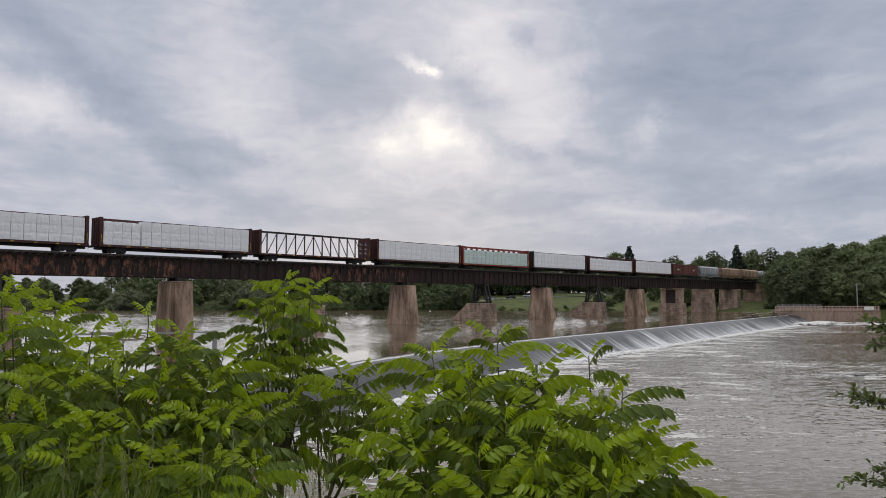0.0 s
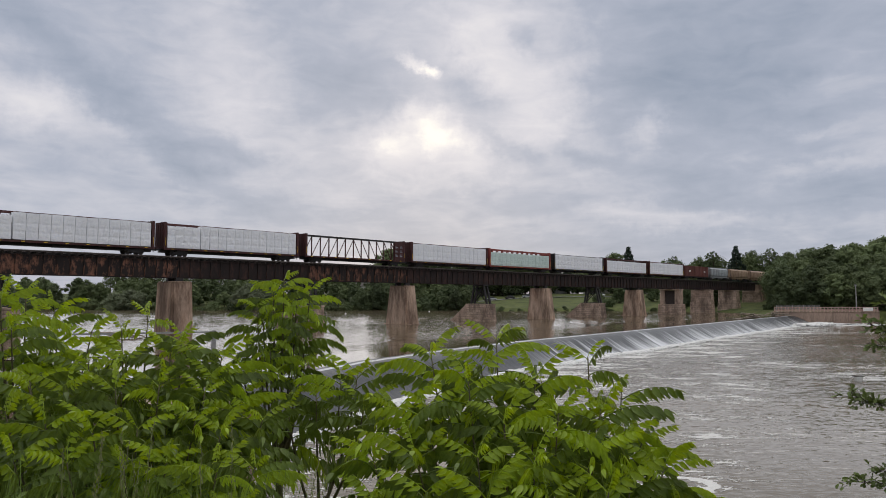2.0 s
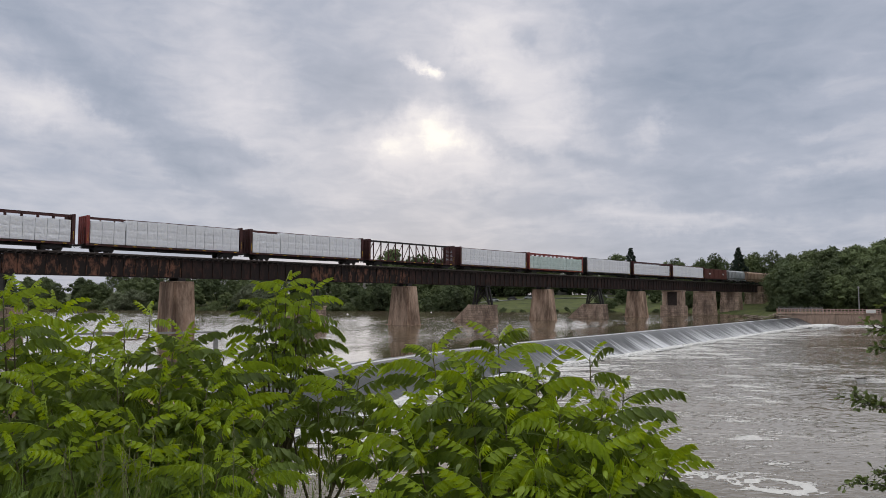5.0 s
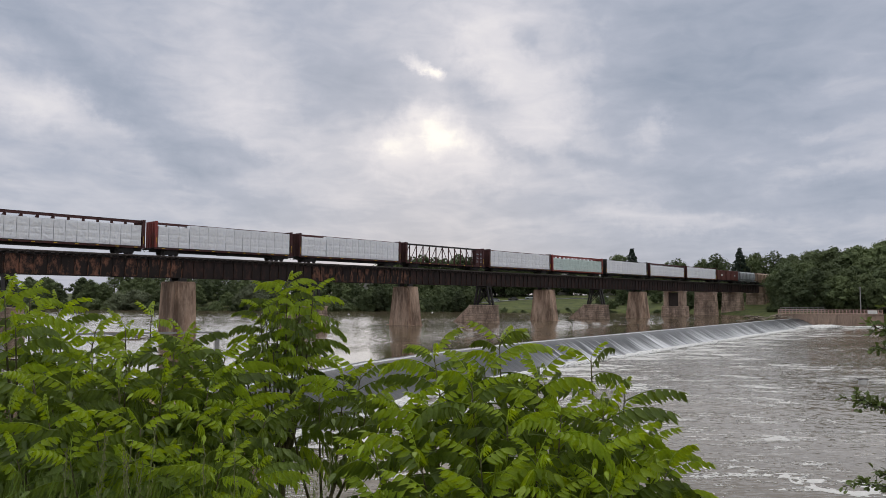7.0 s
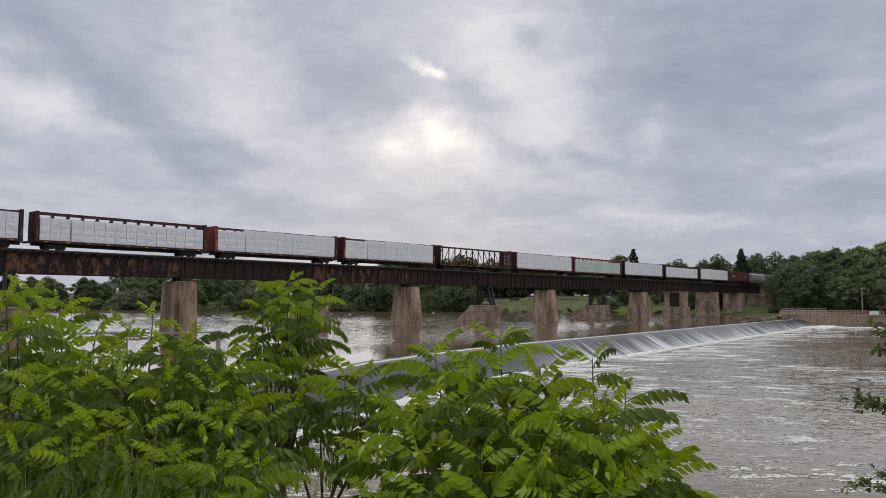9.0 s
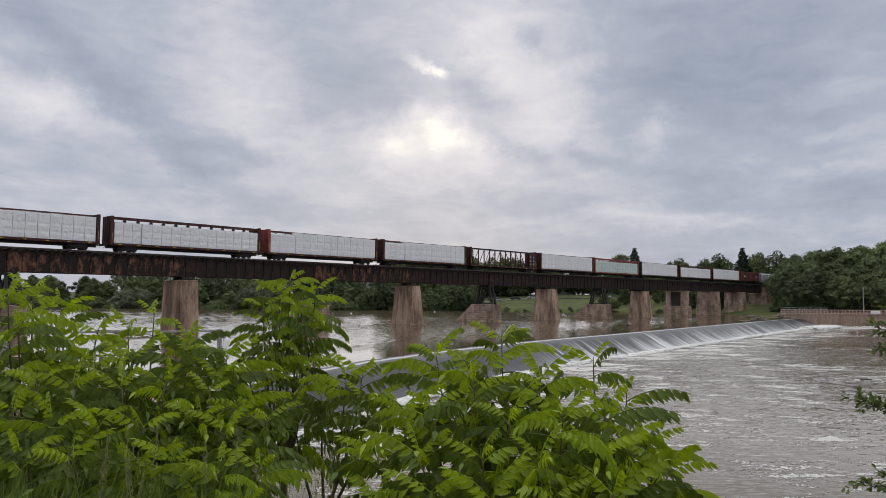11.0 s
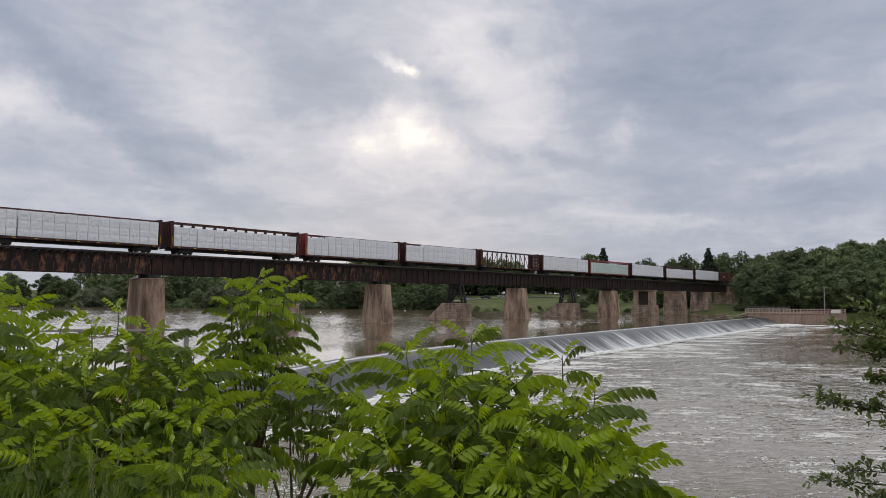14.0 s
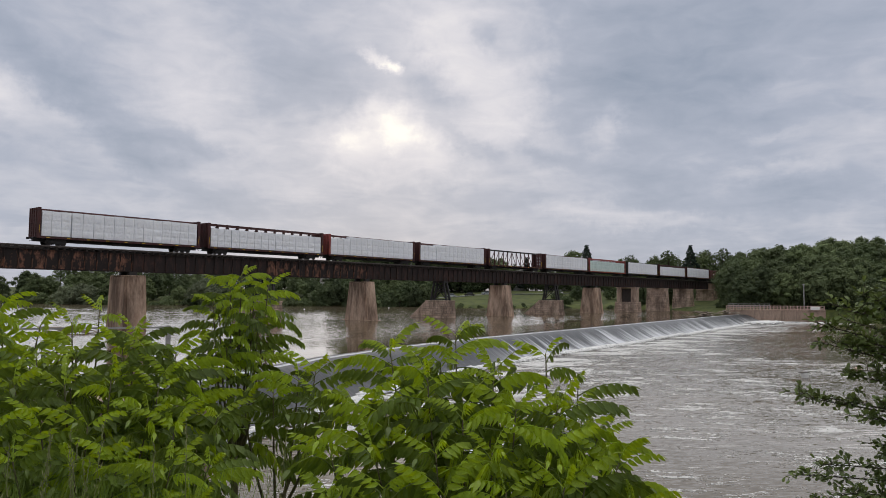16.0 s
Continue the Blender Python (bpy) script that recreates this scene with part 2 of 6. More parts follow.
    if foam:
        bsdf.inputs["Specular IOR Level"].default_value = 0.26
        mp2 = N("ShaderNodeMapping")
        mp2.inputs["Scale"].default_value = (0.26, 1.5, 1)
        L(turn.outputs[0], mp2.inputs["Vector"])
        f = N("ShaderNodeTexNoise")
        f.inputs["Scale"].default_value, f.inputs["Detail"].default_value, f.inputs["Roughness"].default_value, f.inputs["Distortion"].default_value = 0.8, 9, 0.66, 2.4
        L(mp2.outputs[0], f.inputs["Vector"])
        big = N("ShaderNodeTexNoise")
        big.inputs["Scale"].default_value, big.inputs["Detail"].default_value = 0.05, 3
        L(mp2.outputs[0], big.inputs["Vector"])
        s = N("ShaderNodeMath")
        s.operation = "MULTIPLY_ADD"
        L(big.outputs["Fac"], s.inputs[0])
        s.inputs[1].default_value = 0.55
        L(f.outputs["Fac"], s.inputs[2])
        k = N("ShaderNodeMapRange")
        k.inputs["From Min"].default_value, k.inputs["From Max"].default_value = 0.98 - foam, 1.08 - foam
        L(s.outputs[0], k.inputs["Value"])
        x = N("ShaderNodeMix")
        x.data_type = "RGBA"
        L(k.outputs[0], x.inputs["Factor"]), L(col, x.inputs["A"])
        x.inputs["B"].default_value = (0.75, 0.73, 0.70, 1)
        col = x.outputs["Result"]
        q = N("ShaderNodeMath")
        q.operation = "MULTIPLY_ADD"
        L(k.outputs[0], q.inputs[0])
        q.inputs[1].default_value, q.inputs[2].default_value = 0.6, rough
        L(q.outputs[0], bsdf.inputs["Roughness"])
    L(col, bsdf.inputs["Base Color"])
    return m


def spill_material():
    """Water sliding down the weir: dark glassy sheet with white threads that run down the slope (UV: metres along, share down)."""
    m = bpy.data.materials.new("sliding_water")
    m.use_nodes = True
    nt = m.node_tree
    N, L = nt.nodes.new, nt.links.new
    bsdf = nt.nodes["Principled BSDF"]
    uv = N("ShaderNodeUVMap")
    mp = N("ShaderNodeMapping")
    mp.inputs["Scale"].default_value = (1.0, 0.10, 1)
    L(uv.outputs[0], mp.inputs["Vector"])
    acc = None
    for s, amount in ((0.18, 0.50), (1.3, 0.50), (4.0, 0.40)):
        n = N("ShaderNodeTexNoise")
        n.inputs["Scale"].default_value, n.inputs["Detail"].default_value = s, 3
        L(mp.outputs[0], n.inputs["Vector"])
        a = N("ShaderNodeMath")
        a.operation = "MULTIPLY_ADD"
        L(n.outputs["Fac"], a.inputs[0])
        a.inputs[1].default_value = amount
        if acc is not None:
            L(acc, a.inputs[2])
        else:
            a.inputs[2].default_value = 0
        acc = a.outputs[0]
    sep = N("ShaderNodeSeparateXYZ")
    L(uv.outputs[0], sep.inputs[0])
    a = N("ShaderNodeMath")
    a.operation = "MULTIPLY_ADD"
    L(sep.outputs[1], a.inputs[0])
    a.inputs[1].default_value = 0.38
    L(acc, a.inputs[2])
    k = N("ShaderNodeMapRange")
    k.inputs["From Min"].default_value, k.inputs["From Max"].default_value = 0.92, 1.08
    L(a.outputs[0], k.inputs["Value"])
    # the near stretch slides thin and smooth
    thin = N("ShaderNodeMapRange")
    thin.inputs["From Min"].default_value, thin.inputs["From Max"].default_value = 62, 74
    thin.inputs["To Min"].default_value = 0.03
    L(sep.outputs[0], thin.inputs["Value"])
    both = N("ShaderNodeMath")
    both.operation = "MULTIPLY"
    L(k.outputs[0], both.inputs[0]), L(thin.outputs[0], both.inputs[1])
    # a bright lip along the crest
    dist = N("ShaderNodeMath")
    dist.operation = "COMPARE"
    L(sep.outputs[1], dist.inputs[0])
    dist.inputs[1].default_value, dist.inputs[2].default_value = 0.19, 0.06
    low = N("ShaderNodeMath")
    low.operation = "MULTIPLY"
    L(dist.outputs[0], low.inputs[0])
    low.inputs[1].default_value = 0.9
    white = N("ShaderNodeMath")
    white.operation = "MAXIMUM"
    L(both.outputs[0], white.inputs[0]), L(low.outputs[0], white.inputs[1])
    both = white
    bsdf.inputs["Specular IOR Level"].default_value = 0.14
    x = N("ShaderNodeMix")
    x.data_type = "RGBA"
    L(both.outputs[0], x.inputs["Factor"])
    x.inputs["A"].default_value, x.inputs["B"].default_value = (0.018, 0.021, 0.026, 1), (0.64, 0.65, 0.67, 1)
    L(x.outputs["Result"], bsdf.inputs["Base Color"])
    bsdf.inputs["Roughness"].default_value = 0.3
    b = N("ShaderNodeBump")
    b.inputs["Strength"].default_value, b.inputs["Distance"].default_value = 0.5, 0.12
    L(acc, b.inputs["Height"]), L(b.outputs[0], bsdf.inputs["Normal"])
    return m


M = {
    "ground": material("grassy_soil", (0.050, 0.066, 0.014), (0.098, 0.116, 0.026), 0.12, 0.9, 0.5, stain=(0.024, 0.036, 0.009), stain_amount=0.7, fine=14, patches=(0.46, 0.62)),
    "grass": material("grass_blade", (0.07, 0.12, 0.02), (0.14, 0.21, 0.04), 1.2, 0.6, 0, vary=0.4, through_light=0.35),
    "straw": material("dry_seed_head", (0.13, 0.15, 0.05), (0.22, 0.22, 0.09), 3, 0.8, 0, vary=0.3),
    "concrete": material("weathered_concrete", (0.31, 0.195, 0.135), (0.59, 0.435, 0.325), 0.8, 0.88, 0.45, stain=(0.075, 0.045, 0.03), stain_amount=0.75, stretch=(0.9, 0.9, 0.22), patches=(0.42, 0.60), running=True, fine=9, wash=(0.5, 1.0)),
    "stone": material("old_limestone_block", (0.32, 0.22, 0.165), (0.57, 0.43, 0.335), 0.6, 0.9, 0.6, stain=(0.08, 0.056, 0.044), stain_amount=0.65, vary=0.35, stretch=(1, 1, 0.4), patches=(0.45, 0.6), running=True, wash=(0.45, 0.95)),
    "mortar": material("stone_joint", (0.10, 0.076, 0.06), (0.17, 0.13, 0.10), 2, 0.95, 0.3),
    "rust": material("rusted_dark_steel", (0.009, 0.0072, 0.0068), (0.022, 0.0135, 0.011), 1.1, 0.75, 0.3, stain=(0.26, 0.115, 0.07), stain_amount=0.8, stretch=(1, 1, 0.5), vary=0.4, patches=(0.50, 0.62), wash=(0.45, 0.9)),
    "dark_steel": material("dark_bridge_steel", (0.010, 0.0075, 0.007), (0.024, 0.014, 0.012), 1.1, 0.75, 0.3, stain=(0.085, 0.036, 0.026), stain_amount=0.6, stretch=(1, 1, 0.4), vary=0.4, patches=(0.50, 0.66), wash=(0.45, 0.9)),
    # near-black stone tone: the shade of a recess put into the colour
    "recess_shade": material("shade_darkened_stone", (0.03, 0.024, 0.021), (0.06, 0.046, 0.04), 1.2, 0.9, 0.4),
    "iron": material("black_steel", (0.012, 0.011, 0.011), (0.03, 0.026, 0.024), 1.5, 0.6, 0.2),
    "tie": material("creosoted_timber", (0.018, 0.014, 0.012), (0.045, 0.036, 0.03), 2.5, 0.85, 0.3, vary=0.3),
    "rail": material("worn_rail_steel", (0.10, 0.075, 0.06), (0.20, 0.17, 0.15), 3, 0.4, 0.1, metal=0.8),
    "wrap": material("white_lumber_wrap", (0.87, 0.89, 0.935), (0.93, 0.94, 0.965), 1.1, 0.5, 0.35, stain=(0.76, 0.785, 0.845), stain_amount=0.25, depth=0.1, patches=(0.5, 0.62), vary=0.06, fine=4, fold=1.6, detail=2, wash=(0.4, 0.8)),
    "mint": material("pale_mint_lumber_wrap", (0.50, 0.62, 0.58), (0.66, 0.77, 0.72), 1.3, 0.5, 0.8, stain=(0.42, 0.55, 0.50), stain_amount=0.5, depth=0.07, vary=0.06, fine=4),
    "strap": material("grey_strap_seam", (0.22, 0.23, 0.26), (0.34, 0.35, 0.38), 4, 0.6, 0),
    "brown": material("oxide_brown_paint", (0.042, 0.014, 0.014), (0.082, 0.029, 0.026), 0.9, 0.65, 0.15, stain=(0.02, 0.014, 0.012), stain_amount=0.6),
    "red": material("faded_red_paint", (0.19, 0.036, 0.032), (0.30, 0.07, 0.06), 0.9, 0.6, 0.15, stain=(0.06, 0.02, 0.016), stain_amount=0.55),
    "black": material("black_car_paint", (0.012, 0.012, 0.013), (0.035, 0.032, 0.03), 0.9, 0.6, 0.15, stain=(0.08, 0.05, 0.035), stain_amount=0.4),
    "maroon": material("maroon_boxcar_paint", (0.085, 0.028, 0.022), (0.15, 0.05, 0.038), 0.5, 0.65, 0.1, stain=(0.05, 0.02, 0.016), stain_amount=0.6, stretch=(1, 1, 0.3)),
    "grey": material("light_grey_car_paint", (0.22, 0.24, 0.25), (0.38, 0.40, 0.41), 0.5, 0.55, 0.1, stain=(0.14, 0.13, 0.12), stain_amount=0.6, stretch=(1, 1, 0.3)),
    "tan": material("faded_tan_car_paint", (0.27, 0.185, 0.12), (0.42, 0.30, 0.21), 0.5, 0.6, 0.1, stain=(0.16, 0.085, 0.05), stain_amount=0.7, stretch=(1, 1, 0.3)),
    "yellow": material("yellow_reflector", (0.55, 0.36, 0.03), (0.75, 0.50, 0.05), 3, 0.4, 0),
    "chalk": material("white_lettering", (0.6, 0.6, 0.58), (0.75, 0.75, 0.72), 3, 0.6, 0),
    "wheel": material("wheel_steel", (0.02, 0.018, 0.017), (0.06, 0.05, 0.045), 4, 0.5, 0.1, metal=0.4),
    "bark": material("grey_brown_bark", (0.035, 0.028, 0.02), (0.085, 0.068, 0.05), 3, 0.9, 0.6, stretch=(1, 1, 0.3)),
    "stem": material("green_brown_stem", (0.05, 0.045, 0.02), (0.10, 0.085, 0.035), 6, 0.7, 0.2),
    "leaf": material("pinnate_leaf_green", (0.070, 0.114, 0.014), (0.134, 0.190, 0.028), 2.0, 0.42, 0.12, vary=0.45, through_light=0.36, spec=0.5),
    # young growth is yellower; its extra brightness also paints leaves lit from above
    "leaf_young_lit": material("young_lit_leaf_yellow_green", (0.190, 0.285, 0.018), (0.295, 0.395, 0.034), 2.0, 0.42, 0.12, vary=0.3, through_light=0.40, spec=0.45),
    "leaf_dark": material("small_dark_leaf", (0.068, 0.100, 0.028), (0.130, 0.172, 0.05), 2.0, 0.5, 0.1, vary=0.4, through_light=0.25),
    # the next two greens have distance haze mixed in: greyer, bluer, lighter
    "crown_a": material("hazed_mid_green_foliage", (0.072, 0.098, 0.042), (0.128, 0.160, 0.070), 0.35, 0.8, 0, vary=0.42, grain=0.35, through_light=0.2),
    "crown_b": material("hazed_deep_green_foliage", (0.046, 0.066, 0.030), (0.088, 0.114, 0.050), 0.35, 0.8, 0, vary=0.42, grain=0.35, through_light=0.2),
    "crown_c": material("silvery_willow_foliage", (0.10, 0.122, 0.065), (0.17, 0.195, 0.115), 0.35, 0.8, 0, vary=0.35, grain=0.4, through_light=0.2),
    "needles": material("dark_conifer_foliage", (0.016, 0.027, 0.019), (0.034, 0.050, 0.032), 0.5, 0.85, 0, vary=0.4),
    "asphalt": material("grey_road_surface", (0.26, 0.26, 0.255), (0.38, 0.38, 0.37), 0.6, 0.9, 0.2),
    "wall": material("retaining_wall_concrete", (0.24, 0.165, 0.125), (0.39, 0.285, 0.225), 0.35, 0.9, 0.4, stain=(0.11, 0.085, 0.06), stain_amount=0.8, stretch=(1, 1, 0.3)),
    "rail_grey": material("galvanised_rail", (0.24, 0.23, 0.23), (0.36, 0.35, 0.34), 2, 0.5, 0.1, metal=0.3),
    "rail_pink": material("faded_pinkish_railing", (0.36, 0.23, 0.19), (0.50, 0.35, 0.30), 2, 0.6, 0.1),
    "log": material("wet_driftwood", (0.11, 0.085, 0.065), (0.36, 0.30, 0.24), 2, 0.8, 0.5, stretch=(0.4, 2, 2)),
    "froth": material("white_froth", (0.62, 0.61, 0.59), (0.84, 0.83, 0.81), 1.5, 0.6, 0.9, vary=0.1),
    "foam": material("drifting_foam", (0.46, 0.45, 0.43), (0.68, 0.67, 0.65), 3.0, 0.7, 0.4, vary=0.1),
    "buoy": material("white_buoy_plastic", (0.72, 0.72, 0.70), (0.82, 0.82, 0.80), 3, 0.4, 0),
    "glass_dark": material("dark_vehicle_glass", (0.015, 0.017, 0.02), (0.03, 0.033, 0.036), 3, 0.1, 0),
    "house": material("pale_siding", (0.42, 0.40, 0.37), (0.58, 0.56, 0.52), 0.5, 0.8, 0.1),
    "roof": material("grey_roof_shingle", (0.06, 0.055, 0.052), (0.12, 0.11, 0.10), 1.5, 0.9, 0.3),
}
WATER_UP = water_material("slow_brown_river_water", (0.115, 0.086, 0.055), (0.15, 0.118, 0.08), ((0.9, 0.08), (3.0, 0.22), (9.0, 0.30)), 0.05, 0.82, lee=(50, 64), still=0.12, stretch=(0.32, 1.9, 1))
WATER_LOW = water_material("stirred_brown_river_water", (0.104, 0.080, 0.052), (0.144, 0.113, 0.077), ((0.3, 0.05), (1.1, 0.22), (3.0, 0.44), (8.0, 0.42)), 0.05, 0.7, lee=(4, 46), still=0.5, foam=0.10, stretch=(0.5, 1.6, 1))
SPILL = spill_material()

# ---- building helpers ----


def box(bm, size, at, rot=None, taper=1.0):
    """A box of that size centred at a place; taper: its top's share of its foot."""
    m = Matrix.Translation(at) @ (rot.to_4x4() if rot else Matrix()) @ Matrix.Diagonal((*size, 1))
    r = bmesh.ops.create_cube(bm, size=1.0, matrix=Matrix())
    for v in r["verts"]:
        if v.co.z > 0:
            v.co.x, v.co.y = v.co.x * taper, v.co.y * taper
        v.co = m @ v.co
    return r["verts"]


def beam(bm, a, b, w, d):
    """A straight bar between two points."""
    a, b = Vector(a), Vector(b)
    rot = (b - a).to_track_quat("Z", "Y").to_matrix()
    return box(bm, (w, d, (b - a).length), (a + b) / 2, rot)


def rod(bm, a, b, r0, r1=None, seg=8):
    a, b = Vector(a), Vector(b)
    m = Matrix.Translation((a + b) / 2) @ (b - a).to_track_quat("Z", "Y").to_matrix().to_4x4()
    bmesh.ops.create_cone(bm, cap_ends=True, segments=seg, radius1=r0, radius2=r0 if r1 is None else r1, depth=(b - a).length, matrix=m)


def tube(bm, pts, radii, seg=6):
    """A tapered, bent limb through points."""
    rings = []
    for i, p in enumerate(pts):
        d = (Vector(pts[min(i + 1, len(pts) - 1)]) - Vector(pts[max(i - 1, 0)])).normalized()
        q = d.to_track_quat("Z", "Y")
        rings.append([bm.verts.new(Vector(p) + q @ Vector((math.cos(k * 2 * math.pi / seg), math.sin(k * 2 * math.pi / seg), 0)) * radii[i]) for k in range(seg)])
    for a, b in zip(rings, rings[1:]):
        for k in range(seg):
            bm.faces.new((a[k], a[(k + 1) % seg], b[(k + 1) % seg], b[k]))
    bm.faces.new(rings[-1])


def bevelled(bm, w):
    bmesh.ops.bevel(bm, geom=[e for e in bm.edges], offset=w, segments=1, affect="EDGES")
    return bm


def mesh_of(bm, mat, smooth=False, name="mesh"):
    me = bpy.data.meshes.new(name)
    bm.to_mesh(me)
    bm.free()
    me.materials.append(mat)
    if smooth:
        me.shade_smooth()
    return me


def part(name, bm, mat, parent, label="", m=None, smooth=False):
    """One mesh object under a thing or a part; bm: a bmesh or a mesh that alike pieces share."""
    me = mesh_of(bm, mat, smooth, name) if isinstance(bm, bmesh.types.BMesh) else bm
    ob = new(name, me)
    if parent:
        ob.parent = parent
    if m is not None:
        ob.matrix_basis = m
    if label:
        ob["label"] = label
    return ob


def thing(name, label, category, m=None, group="", kind=""):
    ob = new(name)
    ob.empty_display_size = 0.3
    if m is not None:
        ob.matrix_basis = m
    return tagged(ob, label, category, group, kind)


def quads_mesh(name, verts, faces, mat):
    me = bpy.data.meshes.new(name)
    me.from_pydata(verts, [], faces)
    me.materials.append(mat)
    return me


# ---- ground and water ----
# z = 0 is the pool above the weir; below the weir the river lies 2.3 m lower
LOW = -2.3
NEAR_BANK = [(9, -900), (9, 0), (9.5, 6), (8, 14), (7, 22), (7, 40), (4, 60), (-5, 110), (-60, 300), (-250, 520), (-900, 900)]
FAR_BANK = [(-300, 1100), (20, 460), (100, 327), (124, 281), (147, 255), (176, 222), (208, 200), (214, 165), (238, 148), (258, 127), (252, 104), (238, 86),
            (217.5, 77.0), (225.5, 66.4), (237.4, 53.6), (248, 30), (250, -60), (240, -900)]


def smoothstep(x, a, b):
    t = np.clip((x - a) / (b - a), 0, 1)
    return t * t * (3 - 2 * t)


def bank_distance(px, py):
    """Signed metres from the river's edge (land positive), and from the near bank alone."""
    def dist(line):
        best = np.full(px.shape, 1e9)
        for (x0, y0), (x1, y1) in zip(line, line[1:]):
            dx, dy = x1 - x0, y1 - y0
            t = np.clip(((px - x0) * dx + (py - y0) * dy) / (dx * dx + dy * dy), 0, 1)
            best = np.minimum(best, np.hypot(px - x0 - t * dx, py - y0 - t * dy))
        return best
    loop = NEAR_BANK + FAR_BANK
    inside = np.zeros(px.shape, bool)
    for (x0, y0), (x1, y1) in zip(loop, loop[1:] + loop[:1]):
        if y0 != y1:
            cross = ((y0 > py) != (y1 > py)) & (px < (x1 - x0) * (py - y0) / (y1 - y0) + x0)
            inside ^= cross
    near, far = dist(NEAR_BANK), dist(FAR_BANK)
    return np.where(inside, -np.minimum(near, far), np.minimum(near, far)), near < far


def ground_height(px, py):
    d, near = bank_distance(px, py)
    z_near = -3.0 + np.clip(d * 0.72, -1.5, 6.5)
    z_far = -1.2 + np.clip(d * 0.45, -3, 2.4) + 4.6 * smoothstep(d, 6, 85) * smoothstep(px + py * 0.2, 150, 230) + 1.5 * smoothstep(d, 2, 30)
    z_far += 7 * smoothstep(px, 245, 330) * smoothstep(-py, -95, -40)
    below = smoothstep(-py, -71, -66) * smoothstep(px, 205, 215)
    z_far = z_far + below * (np.clip(d * 1.2, 0, 2.4) - 2.4)
    z = np.where(near, z_near, z_far)
    z = np.where(d < 0, np.clip(d * 0.5, -2.5, 0) - np.where(near, 3.0, 1.2), z)
    for side in (np.clip((px - 284) * 0.7, 0, 20), np.clip((-34 - px) * 0.7, 0, 20)):
        bank = np.minimum(10.1, side) - np.maximum(0, np.abs(py - 100.1) - 2.6) / 1.5
        z = np.maximum(z, np.where(side > 0, bank, -9))
    return z


def build_ground():
    rings = np.concatenate([[0.0], np.geomspace(0.6, 60, 70), np.linspace(62, 420, 170), np.geomspace(440, 4600, 30)])
    ang = np.linspace(0, 2 * math.pi, 361)[:-1]
    rr, aa = np.meshgrid(rings[1:], ang, indexing="ij")
    px, py = rr * np.cos(aa), rr * np.sin(aa)
    z = ground_height(px, py)
    z = z + np.where(rr < 600, 0.12 * np.sin(px * 0.9 + 1.3 * np.sin(py * 0.7)) * np.cos(py * 0.8), 0)
    verts = np.stack([px.ravel(), py.ravel(), z.ravel()], 1).tolist()
    n, k = len(rings) - 1, len(ang)
    faces = [(i * k + j, (i + 1) * k + j, (i + 1) * k + (j + 1) % k, i * k + (j + 1) % k) for i in range(n - 1) for j in range(k)]
    faces.append(tuple(range(k))[::-1])
    me = quads_mesh("ground", verts, faces, M["ground"])
    me.shade_smooth()
    tagged(new("ground", me), "grassy green river banks with bare soil", "ground", kind="structure")


build_ground()
# the weir's crest, from the near bank to the retaining wall
CREST = [(-10, 22), (8, 31), (24, 38), (37.5, 43.6), (52, 47.8), (66, 50.6), (80, 52.2), (95, 53.8), (122, 57.0), (157, 61.0), (189, 64.6), (212, 66.6), (226, 68.0)]


def crest_at(s):
    for (x0, y0), (x1, y1) in zip(CREST, CREST[1:]):
        if x0 <= s <= x1:
            t = (s - x0) / (x1 - x0)
            return y0 + t * (y1 - y0)
    return CREST[-1][1]


def sheet(name, outline, z, mat, label):
    bm = bmesh.new()
    f = bm.faces.new([bm.verts.new((x, y, z)) for x, y in outline])
    bmesh.ops.triangulate(bm, faces=[f])
    bmesh.ops.recalc_face_normals(bm, faces=bm.faces)
    if sum(f.normal.z for f in bm.faces) < 0:
        bmesh.ops.reverse_faces(bm, faces=bm.faces)
    return tagged(new(name, mesh_of(bm, mat)), label, "water", kind="structure")


sheet("water_pool", CREST + [(300, 80), (330, 250), (330, 1000), (-800, 1000), (-300, 300), (-30, 80)], 0.0, WATER_UP, "slow brown river pool reflecting the clouds")
sheet("water_below", [(x, y - 3.4) for x, y in reversed(CREST)] + [(-10, -900), (300, -900), (300, 64)], LOW, WATER_LOW, "stirred brown river water with broken foam below the weir")


